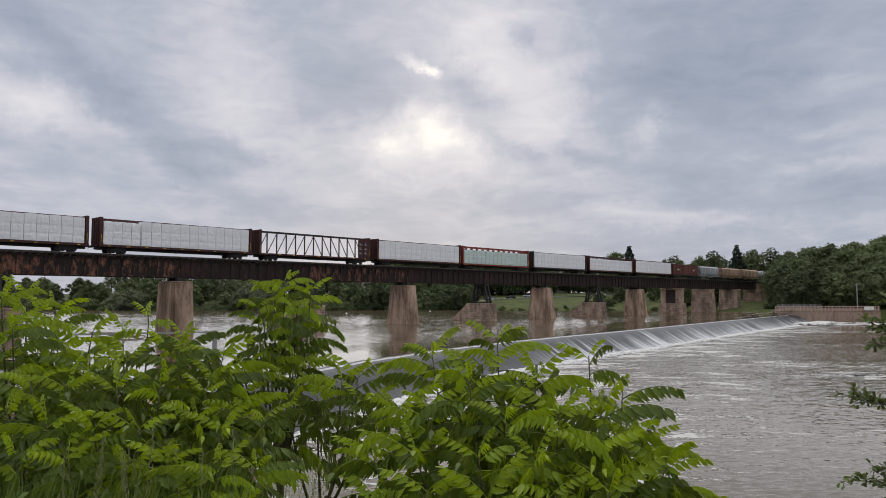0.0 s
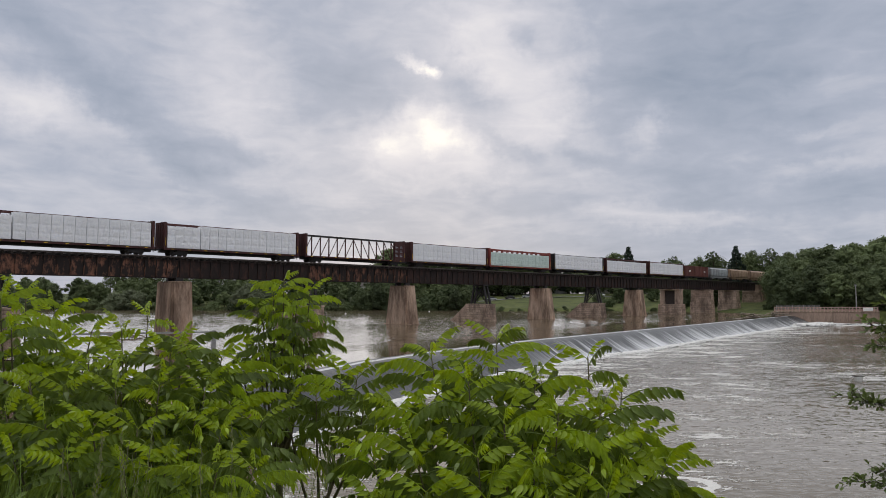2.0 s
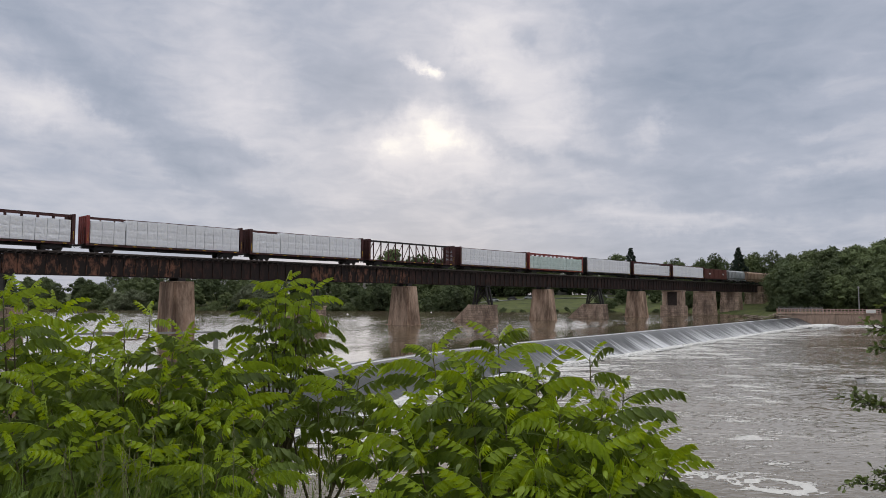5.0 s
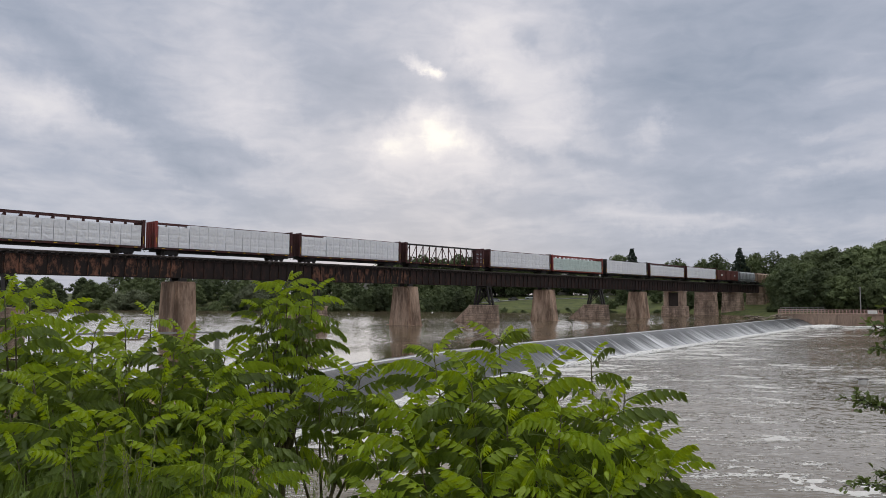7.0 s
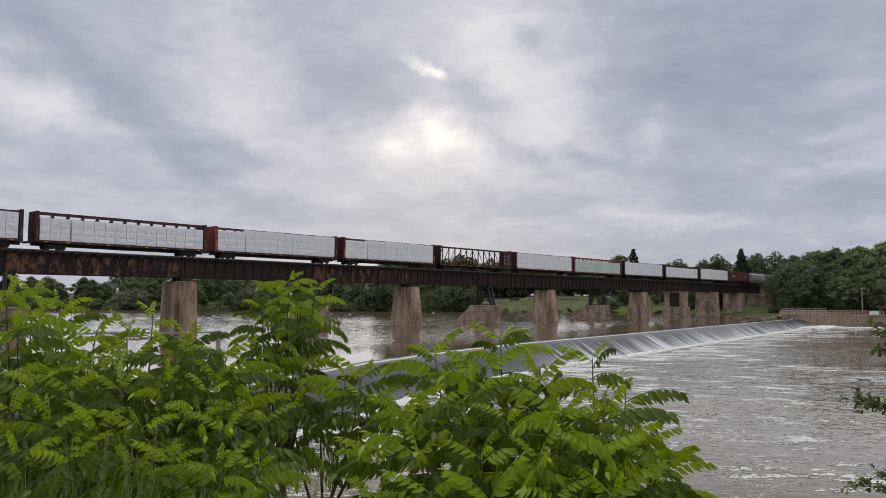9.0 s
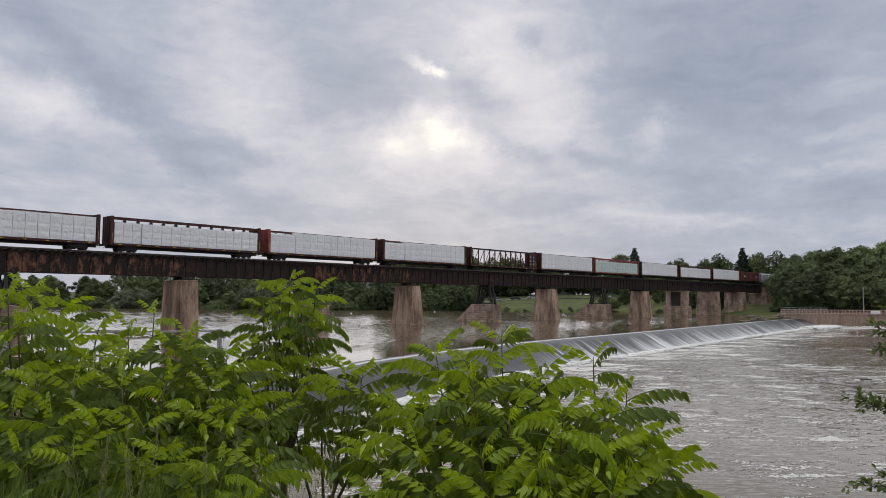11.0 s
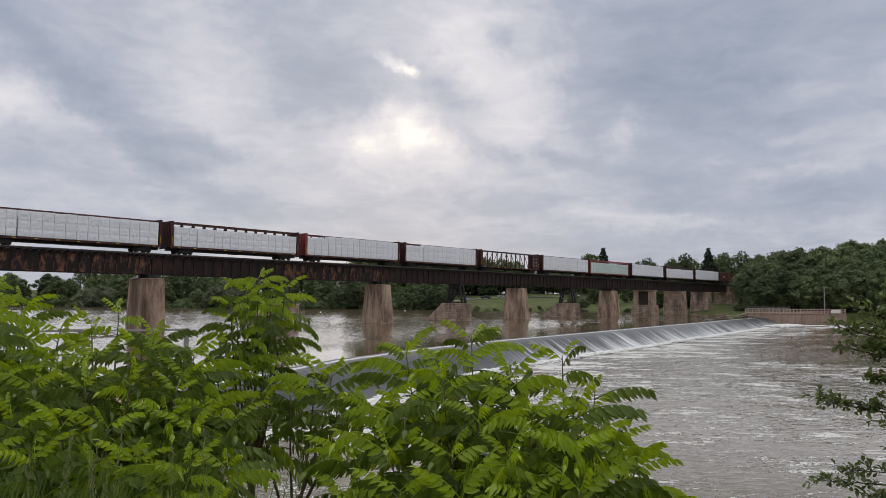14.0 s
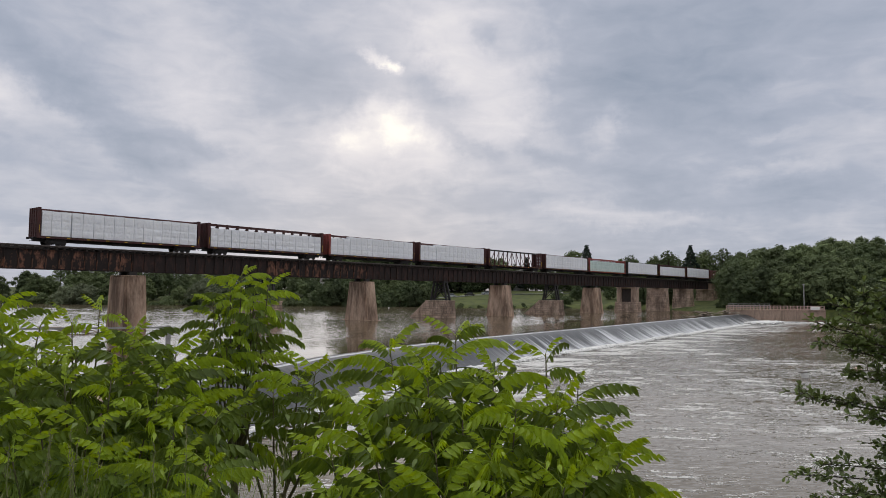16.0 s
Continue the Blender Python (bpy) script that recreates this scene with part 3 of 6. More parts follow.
def build_ripples():
    """Wind ripples on the open pool, as real relief that flattens out towards the weir."""
    rng = np.random.default_rng(8)
    away, bearing = 68 * np.exp(np.arange(0, 1.62, 0.0016)), np.radians(np.arange(16, 80, 0.3))
    rr, aa = np.meshgrid(away, bearing, indexing="ij")
    aa = aa + np.radians(rng.uniform(-0.12, 0.12, aa.shape))
    px, py = rr * np.cos(aa), rr * np.sin(aa)
    gap = py - np.interp(px, [c[0] for c in CREST], [c[1] for c in CREST])
    breeze = 0.75 + 0.25 * np.sin(px * 0.05 + 2 * np.sin(py * 0.031)) * np.sin(py * 0.07 + px * 0.02)
    high = 0.00013 * rr * breeze * rng.uniform(-1, 1, rr.shape)
    lift = smoothstep(gap, 9, 15)
    z = -0.12 * (1 - lift) + lift * (0.06 + high)
    n, k = rr.shape
    open_water = (gap > 8) & (bank_distance(px, py)[0] < 4)
    faces = [(i * k + j, i * k + j + 1, (i + 1) * k + j + 1, (i + 1) * k + j) for i in range(n - 1) for j in range(k - 1) if open_water[i, j]]
    me = quads_mesh("water_ripples", np.stack([px.ravel(), py.ravel(), z.ravel()], 1).tolist(), [f[::-1] for f in faces], WATER_UP)
    me.shade_smooth()
    tagged(new("water_ripples", me), "wind-rippled brown river pool reflecting grey clouds", "water", kind="structure")


build_ripples()


def build_weir():
    profile = [(0.9, 0.02), (0.3, 0.03), (-0.2, -0.01), (-0.7, -0.12), (-1.5, -0.42), (-2.5, -0.98), (-3.6, -1.62), (-4.7, -2.12), (-5.6, LOW - 0.06)]
    stations = np.arange(-9, 225.5, 0.75)
    verts, faces, uvs = [], [], []
    for s in stations:
        y = crest_at(s)
        for k, (off, z) in enumerate(profile):
            verts.append((s, y + off, z + 0.012 * math.sin(s * 1.7 + k)))
            uvs.append((s, k / (len(profile) - 1)))
    k = len(profile)
    for i in range(len(stations) - 1):
        for j in range(k - 1):
            faces.append((i * k + j, i * k + j + 1, (i + 1) * k + j + 1, (i + 1) * k + j))
    me = quads_mesh("spill", verts, faces, SPILL)
    layer = me.uv_layers.new(name="UVMap")
    for loop in me.loops:
        layer.data[loop.index].uv = uvs[loop.vertex_index]
    me.shade_smooth()
    tagged(new("water_spill", me), "smooth grey water sliding over a weir in white threads", "water", kind="structure")
    bm = bmesh.new()
    rows = []
    for x, y in CREST:
        rows.append([bm.verts.new((x, y + 0.8, -0.06)), bm.verts.new((x, y - 0.3, -0.10)), bm.verts.new((x, y - 3.4, -2.6)), bm.verts.new((x, y - 3.4, -4.5)), bm.verts.new((x, y + 0.8, -4.5))])
    for a, b in zip(rows, rows[1:]):
        for i in range(5):
            bm.faces.new((a[i], a[(i + 1) % 5], b[(i + 1) % 5], b[i]))
    bm.faces.new(rows[0]), bm.faces.new(rows[-1])
    bmesh.ops.recalc_face_normals(bm, faces=bm.faces)
    tagged(new("weir", mesh_of(bm, M["concrete"])), "long low concrete weir under flowing water", "weir", kind="structure")


build_weir()

# ---- the bridge ----
TRACK_Y, RAIL_Z = 100.1, 11.13
SPAN = 23.05
PIERS = [49.3 + SPAN * i for i in range(-4, 11)]
GIRDER_FOOT, GIRDER_TOP = 7.97, 10.55


def stiffener_mesh(steel):
    bm = bmesh.new()
    box(bm, (0.10, 0.16, GIRDER_TOP - GIRDER_FOOT - 0.10), (0, 0, 0))
    return mesh_of(bm, M[steel], name="stiffener")


STIFFENERS = {steel: stiffener_mesh(steel) for steel in ("rust", "dark_steel")}


def bridge_span(x0, x1, steel, name_label):
    """Deck plate girder: two webs with flanges and stiffeners, cross frames, end bearings."""
    span = thing("bridge_span", name_label, "bridge span", pose(x0, TRACK_Y, GIRDER_FOOT), group="girder spans of the railway bridge")
    length, depth = x1 - x0 - 0.12, GIRDER_TOP - GIRDER_FOOT
    for side in (-1, 1):
        y = side * 1.25
        bm = bmesh.new()
        box(bm, (length, 0.03, depth), (length / 2, y, depth / 2))
        part("girder_web", bm, M[steel], span)
        for z, h in ((depth - 0.04, 0.08), (0.04, 0.08)):
            bm = bmesh.new()
            box(bm, (length, 0.42, h), (length / 2, y, z))
            part("flange", bm, M["dark_steel"], span)
        n = 14
        for i in range(n + 1):
            part("stiffener", STIFFENERS[steel], None, span, m=pose(0.06 + i * (length - 0.12) / n, y + side * 0.10, depth / 2))
    bm = bmesh.new()
    for i in range(8):
        x = 0.5 + i * (length - 1) / 7
        beam(bm, (x, -1.2, 0.2), (x, 1.2, depth - 0.2), 0.09, 0.09)
        beam(bm, (x, 1.2, 0.2), (x, -1.2, depth - 0.2), 0.09, 0.09)
    part("cross_frame", bm, M["iron"], span)
    return span


for i, (a, b) in enumerate(zip(PIERS, PIERS[1:])):
    rusty = i in (1, 3, 5)
    bridge_span(a, b, "rust" if rusty else "dark_steel", "rust-blotched steel plate girder span carrying the track" if rusty else "dark brown-black steel plate girder span carrying the track")


def build_track():
    deck = thing("railway_track", "timber ties and steel rails on the bridge deck", "railway track", pose(0, TRACK_Y, GIRDER_TOP), kind="structure")
    x0, x1 = PIERS[0] - 25, 430.0
    for y in (-0.7525, 0.7525):
        bm = bmesh.new()
        for w, h, z in ((0.15, 0.03, 0.325), (0.03, 0.20, 0.43), (0.075, 0.05, 0.555)):
            box(bm, (x1 - x0, w, h), ((x0 + x1) / 2, y, z))
        part("rail", bm, M["rail"], deck)
    bm = bmesh.new()
    box(bm, (0.24, 3.2, 0.31), (0, 0, 0.155))
    tie = mesh_of(bm, M["tie"], name="tie")
    xs = np.arange(18.0, 285, 0.95)
    for x in xs:
        part("tie", tie, None, deck, m=pose(x, random.uniform(-0.06, 0.06), random.uniform(0, 0.01)))
    bm = bmesh.new()
    for x in list(np.arange(x0, 17.5, 0.95)) + list(np.arange(285.5, x1, 0.95)):
        box(bm, (0.24, 3.0, 0.28), (x, 0, 0.15))
    ob = part("tie", bm, M["tie"], deck)
    ob["kind"] = "stuff"
    for y in (-1.62, 1.62):
        bm = bmesh.new()
        box(bm, (x1 - x0, 0.16, 0.12), ((x0 + x1) / 2, y, 0.37))
        part("guard_timber", bm, M["tie"], deck)


build_track()


def frustum(bm, foot, top, z0, z1, cut=0.0):
    """A battered block: half sizes at foot and top; cut: how much the upstream end runs out at the foot."""
    lo = [(-foot[0], -foot[1]), (foot[0], -foot[1]), (foot[0], foot[1]), (-foot[0], foot[1])]
    hi = [(-top[0], -top[1]), (top[0], -top[1]), (top[0], top[1]), (-top[0], top[1])]
    a = [bm.verts.new((x, y, z0)) for x, y in lo]
    b = [bm.verts.new((x, y, z1)) for x, y in hi]
    if cut:
        for v, s in ((a[2], 0.75), (a[3], 0.75)):
            v.co.y += cut
            v.co.x *= s
    bm.faces.new(a[::-1]), bm.faces.new(b)
    for i in range(4):
        bm.faces.new((a[i], a[(i + 1) % 4], b[(i + 1) % 4], b[i]))


def concrete_pier(x, broad=1.0):
    pier = thing("concrete_pier", "tall stained concrete bridge pier standing in the river", "bridge pier", pose(x, TRACK_Y, 0), group="piers of the railway bridge")
    bm = bmesh.new()
    frustum(bm, (1.85 / broad, 3.45 / broad), (1.42 * broad, 2.25 * broad), -3.0, 7.25)
    bmesh.ops.bevel(bm, geom=[e for e in bm.edges if abs(e.verts[0].co.z - e.verts[1].co.z) > 1], offset=0.28, segments=2, affect="EDGES")
    part("shaft", bm, M["concrete"], pier)
    bm = bmesh.new()
    box(bm, (2.62 * broad, 4.3 * broad, 0.22), (0, 0, 7.34))
    part("cap", bevelled(bm, 0.06), M["concrete"], pier)
    bm = bmesh.new()
    frustum(bm, (1.95 / broad, 3.45 / broad), (1.85 / broad, 3.35 / broad), -3.0, 0.12)
    part("footing", bm, M["concrete"], pier)
    for y in (-1.25, 1.25):
        bm = bmesh.new()
        box(bm, (1.1, 0.6, 0.54), (0, y, 7.70))
        part("bearing", bevelled(bm, 0.03), M["iron"], pier)


def courses(pier, hx0, hy0, hx1, hy1, z0, z1, cut, course=0.52, block=1.0):
    """Coursed stone blocks over a battered core, each block an object on shared meshes."""
    bm = bmesh.new()
    frustum(bm, (hx0 - 0.05, hy0 - 0.05), (hx1 - 0.05, hy1 - 0.05), z0, z1 - 0.02, cut)
    part("core", bm, M["mortar"], pier)
    n = max(1, round((z1 - max(z0, -0.5)) / course))
    zs = np.linspace(max(z0, -0.5), z1, n + 1)
    cache = {}
    rest = bmesh.new()              # blocks on the far sides

    def block_mesh(w, h):
        key = (round(w, 2), round(h, 2))
        if key not in cache:
            bm = bmesh.new()
            box(bm, (key[0] - 0.05, 0.30, key[1] - 0.045), (0, 0, 0))
            cache[key] = mesh_of(bevelled(bm, 0.035), M["stone"], name="stone")
        return cache[key]
    for c in range(n):
        zc, h = (zs[c] + zs[c + 1]) / 2, zs[c + 1] - zs[c]
        t = (zc - z0) / (z1 - z0)
        hx, hy = hx0 + (hx1 - hx0) * t, hy0 + (hy1 - hy0) * t
        back = cut * (1 - t)
        shrink = 1 - 0.25 * (1 - t) if cut else 1
        corners = [Vector((-hx, -hy, zc)), Vector((hx, -hy, zc)), Vector((hx * shrink, hy + back, zc)), Vector((-hx * shrink, hy + back, zc))]
        for a, b in ((3, 0), (0, 1), (1, 2), (2, 3)):
            p, q = corners[a], corners[b]
            length = (q - p).length
            k = max(1, round(length / block))
            w = length / k
            rot = math.degrees(math.atan2(q.y - p.y, q.x - p.x))
            shift = 0.5 if c % 2 else 0.0
            for i in range(k):
                u = (i + 0.5 + shift * (0.6 if i < k - 1 else 0)) / k
                pos = p.lerp(q, min(u, 1 - 0.5 / k))
                me = block_mesh(w * (1.0 if not shift or i < k - 1 else 0.98), h)
                m = pose(*pos, random.uniform(-1, 1), 0, rot) @ Matrix.Translation((0, 0.09 - random.uniform(0, 0.05), 0))
                if a in (3, 0):
                    part("stone", me, None, pier, m=m)
                else:
                    rest.from_mesh(me)
                    rest.verts.ensure_lookup_table()
                    bmesh.ops.transform(rest, matrix=m, verts=rest.verts[-len(me.vertices):])
    ob = part("stone", rest, M["stone"], pier)
    ob["kind"] = "stuff"


def trestle_pier(x, tall=3.55):
    pier = thing("trestle_pier", "low stone pier with an ice-breaking nose and a braced steel bent", "bridge pier", pose(x + 0.5, TRACK_Y, 0), group="piers of the railway bridge")
    courses(pier, 1.75, 3.2, 1.55, 2.75, -1.0, tall, 5.2)
    bm = bmesh.new()
    box(bm, (3.4, 5.8, 0.28), (0, 0, tall + 0.14))
    part("coping", bevelled(bm, 0.04), M["stone"], pier)
    bm = bmesh.new()
    beam(bm, (0, 2.6, tall + 0.05), (0, 8.45, -0.95), 3.05, 0.5)
    part("nose_slab", bevelled(bm, 0.06), M["stone"], pier)
    for sx in (-0.55, 0.55):
        for s in (-1, 1):
            bm = bmesh.new()
            beam(bm, (sx, s * 2.25, tall + 0.25), (sx, s * 1.25, GIRDER_FOOT - 0.02), 0.36, 0.36)
            part("leg", bm, M["iron"], pier)
        for a, b in (((sx, -2.2, tall + 0.5), (sx, 1.3, GIRDER_FOOT - 0.5)), ((sx, 2.2, tall + 0.5), (sx, -1.3, GIRDER_FOOT - 0.5))):
            bm = bmesh.new()
            beam(bm, a, b, 0.24, 0.14)
            part("brace", bm, M["iron"], pier)
    bm = bmesh.new()
    box(bm, (1.5, 3.2, 0.30), (0, 0, GIRDER_FOOT - 0.17))
    part("cap_beam", bm, M["iron"], pier)
    for z in (tall + 0.45,):
        bm = bmesh.new()
        for sx in (-0.55, 0.55):
            beam(bm, (sx, -2.2, z), (sx, 2.2, z), 0.16, 0.16)
        part("tie_beam", bm, M["iron"], pier)


def stone_pier(x, stepped):
    pier = thing("stone_pier", "broad weathered coursed-stone bridge pier", "bridge pier", pose(x + 0.9, TRACK_Y, 0), group="piers of the railway bridge")
    if stepped:
        courses(pier, 1.9, 3.8, 1.75, 3.5, -1.0, 3.3, 0.0)
        for s in (-1, 1):
            bm = bmesh.new()
            box(bm, (2.6, 1.7, 4.3), (0, s * 2.4, 5.4), taper=0.94)
            part("pedestal", bevelled(bm, 0.08), M["stone"], pier)
        # the infill's dark colour stands in for shade between the pedestals
        bm = bmesh.new()
        box(bm, (1.9, 3.3, 4.2), (0, 0, 5.35))
        part("infill", bm, M["recess_shade"], pier, "infill painted dark as a shaded recess between two pedestals")
    else:
        courses(pier, 1.85, 3.6, 1.5, 3.1, -1.0, 7.5, 0.0, 0.62, 1.25)
    bm = bmesh.new()
    box(bm, (3.3, 6.6, 0.4), (0, 0, 7.72))
    part("coping", bevelled(bm, 0.05), M["stone"], pier)


for i, x in enumerate(PIERS):
    k = i - 4                       # 0 is the first tall concrete pier
    if k >= 8:
        stone_pier(x, False)
    elif k == 7:
        stone_pier(x, True)
    elif k % 2 == 0:
        concrete_pier(x, 1.1 if k == 0 else 1.0)
    else:
        trestle_pier(x)


def abutment(x, side):
    bm = bmesh.new()
    box(bm, (5.0, 8.0, 12.5), (x + side * 2.5, TRACK_Y, 4.2))
    tagged(new("abutment", mesh_of(bevelled(bm, 0.1), M["concrete"])), "concrete abutment at the end of the bridge", "abutment", kind="structure")


abutment(PIERS[-1] + 9, 1), abutment(PIERS[0] - 3, -1)

# ---- the train ----
SPEED, WHEEL_R = 4.53, 0.42
PITCH = 24.6
CARS, WHEELSETS = [], []


def wheelset_mesh():
    bm = bmesh.new()
    for y in (-0.75, 0.75):
        rod(bm, (0, y - 0.07, 0), (0, y + 0.07, 0), WHEEL_R, seg=20)
        rod(bm, (0, y - 0.02, 0), (0, y + 0.02, 0), WHEEL_R + 0.03, seg=20)
        for k in range(4):
            a = k * math.pi / 2
            box(bm, (0.08, 0.17, 0.08), (0.22 * math.cos(a), y, 0.22 * math.sin(a)))
    rod(bm, (0, -1.05, 0), (0, 1.05, 0), 0.08, seg=8)
    return mesh_of(bm, M["wheel"], name="wheelset")


def side_frame_mesh():
    """A cast side frame: one bowed plate, raised over the springs, with journal ends."""
    bm = bmesh.new()
    half = [(0.0, 0.18), (0.34, 0.18), (0.62, 0.32), (0.76, 0.30), (1.08, 0.30), (1.08, 0.58), (0.70, 0.62), (0.40, 0.82), (0.0, 0.84)]
    outline = half + [(-x, z) for x, z in half[-2:0:-1]]
    face = bm.faces.new([bm.verts.new((x, -0.09, z)) for x, z in outline])
    r = bmesh.ops.extrude_face_region(bm, geom=[face])
    for g in r["geom"]:
        if isinstance(g, bmesh.types.BMVert):
            g.co.y = 0.09
    bmesh.ops.recalc_face_normals(bm, faces=bm.faces)
    return mesh_of(bm, M["iron"], name="side_frame")


def truck_mesh():
    bm = bmesh.new()
    box(bm, (0.42, 2.1, 0.32), (0, 0, 0.56))
    return mesh_of(bevelled(bm, 0.04), M["iron"], name="truck")


WHEELSET_MESH, TRUCK_MESH, SIDE_FRAME_MESH = wheelset_mesh(), truck_mesh(), side_frame_mesh()


def running_gear(car, length, inset=2.6):
    for x in (inset, length - inset):
        truck = part("truck", TRUCK_MESH, None, car, m=pose(x, 0, 0))
        for y in (-1.02, 1.02):
            part("side_frame", SIDE_FRAME_MESH, None, truck, m=pose(0, y, 0))
        for dx in (-0.9, 0.9):
            w = part("wheelset", WHEELSET_MESH, None, truck, m=pose(dx, 0, WHEEL_R))
            WHEELSETS.append((w, dx))
    for x, s in ((0, -1), (length, 1)):
        bm = bmesh.new()
        box(bm, (0.75, 0.14, 0.16), (x + s * 0.28, 0, 0.85))
        box(bm, (0.24, 0.26, 0.30), (x + s * 0.58, 0, 0.85))
        part("coupler", bm, M["iron"], car)
        bm = bmesh.new()
        beam(bm, (x + s * 0.1, -0.35, 0.75), (x + s * 0.45, -0.30, 0.45), 0.05, 0.05)
        part("air_hose", bm, M["iron"], car)
    # brake gear under the floor: a long rod with hangers, and the air reservoir
    bm = bmesh.new()
    rod(bm, (inset + 1.6, -0.95, 0.52), (length - inset - 1.6, -0.95, 0.52), 0.022, seg=6)
    part("brake_rod", bm, M["iron"], car)
    for k in range(5):
        x = inset + 2.2 + k * (length - 2 * inset - 4.4) / 4
        bm = bmesh.new()
        box(bm, (0.05, 0.05, 0.44), (x, -0.95, 0.70))
        part("hanger", bm, M["iron"], car)
    bm = bmesh.new()
    rod(bm, (length * 0.43, -0.75, 0.62), (length * 0.43 + 1.3, -0.75, 0.62), 0.22, seg=12)
    part("air_reservoir", bm, M["iron"], car)


POST_H = 3.42


def centerbeam_car(s0, label, paint, load=None, wrap="wrap", open_top=0.0, rail_paint=None, rear_paint=None):
    """A centre-beam lumber flat: sill, bulkheads, truss, wrapped packs. load: (from, to, top) stretches along the car."""
    car = thing("centerbeam_car", label, "railway car", group="cars of the freight train")
    length, deck = 23.3, 1.12
    paint_m = M[paint]
    bm = bmesh.new()
    box(bm, (length, 0.55, 0.55), (length / 2, 0, deck - 0.36))
    for i in range(14):
        box(bm, (0.14, 2.6, 0.22), (0.8 + i * (length - 1.6) / 13, 0, deck - 0.20))
    part("center_sill", bm, M["iron"], car)
    bm = bmesh.new()
    box(bm, (length - 0.1, 2.86, 0.07), (length / 2, 0, deck - 0.035))
    part("deck", bm, paint_m, car)
    for y in (-1.45, 1.45):
        bm = bmesh.new()
        box(bm, (length, 0.08, 0.26), (length / 2, y, deck - 0.14))
        box(bm, (length, 0.16, 0.03), (length / 2, y, deck - 0.26))
        for i in range(26):
            box(bm, (0.06, 0.10, 0.20), (0.5 + i * (length - 1) / 25, y * 1.02, deck - 0.13))
        part("side_sill", bm, paint_m, car)
    for i in range(9):
        bm = bmesh.new()
        box(bm, (0.42, 0.012, 0.09), (1.3 + i * (length - 2.6) / 8, -1.545, deck - 0.14))
        part("reflector", bm, M["yellow"], car)
    for x, s in ((0.24, -1), (length - 0.24, 1)):
        end_m = M[rear_paint] if rear_paint and s < 0 else paint_m
        bm = bmesh.new()
        box(bm, (0.40, 0.12, POST_H + 0.32), (0, 0, 0))
        rib = mesh_of(bm, end_m, name="rib")
        bm = bmesh.new()
        box(bm, (0.22, 2.8, 0.09), (0, 0, 0))
        bar = mesh_of(bm, end_m, name="crossbar")
        bm = bmesh.new()
        box(bm, (0.10, 2.86, POST_H + 0.32), (x + s * 0.06, 0, deck + POST_H / 2 + 0.16))
        head = part("bulkhead", bm, end_m, car, "faded red bulkhead" if end_m is not paint_m else "")
        for y in (-1.39, -0.7, 0, 0.7, 1.39):
            part("rib", rib, None, head, m=pose(x, y, deck + POST_H / 2 + 0.16))
        for k in range(7):
            part("crossbar", bar, None, head, m=pose(x + s * 0.05, 0, deck + 0.25 + k * 0.52))
        bm = bmesh.new()
        for k in range(6):
            box(bm, (0.04, 0.45, 0.03), (x + s * 0.24, -1.1, deck + 0.2 + k * 0.35))
        for y in (-1.31, -0.89):
            box(bm, (0.03, 0.03, 2.3), (x + s * 0.24, y, deck + 1.05))
        part("ladder", bm, paint_m, car)
        bm = bmesh.new()
        box(bm, (0.03, 0.04, 1.1), (x - s * 0.02, -1.47, deck + 0.9))
        part("marker_strip", bm, M["yellow"], car)
    bm = bmesh.new()
    box(bm, (length - 0.8, 0.40, 0.30), (length / 2, 0, deck + POST_H + 0.11))
    part("top_chord", bm, M[rail_paint] if rail_paint else paint_m, car)
    n = 12
    bay = (length - 1.0) / n
    bm = bmesh.new()
    box(bm, (0.13, 0.20, POST_H), (0, 0, POST_H / 2))
    post = mesh_of(bm, paint_m, name="post")
    bm = bmesh.new()
    beam(bm, (0.05, 0, 0.1), (bay - 0.05, 0, POST_H - 0.1), 0.10, 0.10)
    diagonal = mesh_of(bm, paint_m, name="diagonal")
    for i in range(n + 1):
        part("post", post, None, car, m=pose(0.5 + i * bay, 0, deck))
    for i in range(n):
        flip = i >= n // 2
        part("diagonal", diagonal, None, car, m=pose(0.5 + (i + (1 if flip else 0)) * bay, 0, deck, 0, 0, 180 if flip else 0))
    if open_top:
        # struts that stick out over the load
        bm = bmesh.new()
        for i in range(n + 1):
            box(bm, (0.20, 1.1, 0.07), (0.5 + i * bay, -0.7, deck + POST_H - 0.02))
            box(bm, (0.30, 0.10, 0.42), (0.5 + i * bay, -0.35, deck + POST_H - 0.22))
        box(bm, (length - 1, 0.10, 0.14), (length / 2, -1.25, deck + POST_H + 0.14))
        part("top_rail", bm, paint_m, car)
    rng = random.Random(int(s0 * 10) + 77)
    for x0, x1, top in load or ():
        k = max(1, round((x1 - x0) / 1.42))
        w = (x1 - x0) / k
        for side in (-1, 1):
            for i in range(k):
                h = top + rng.uniform(-0.03, 0.03)
                bm = bmesh.new()
                bmesh.ops.create_grid(bm, x_segments=11, y_segments=24, size=0.5)
                for v in bm.verts:
                    u, t = v.co.x, v.co.y
                    edge = min(1.0, min(0.5 - abs(u), 0.5 - abs(t)) * 9)
                    slope = 1.5 * noise.noise(Vector((i * 3.3 + s0, side, 4)))
                    fold = 1 - 2.2 * abs(noise.noise(Vector((u * 1.3 + slope * t + i * 7.1 + s0, t * 2.6 - slope * u, side))))
                    crease = 1 - 2.4 * abs(noise.noise(Vector((u * 3.1 - slope * t * 2 + i * 5.7, t * 6 + slope * u * 2, s0))))
                    puff = edge * (0.035 * max(0.0, fold) ** 2 + 0.055 * max(0.0, crease) ** 4)
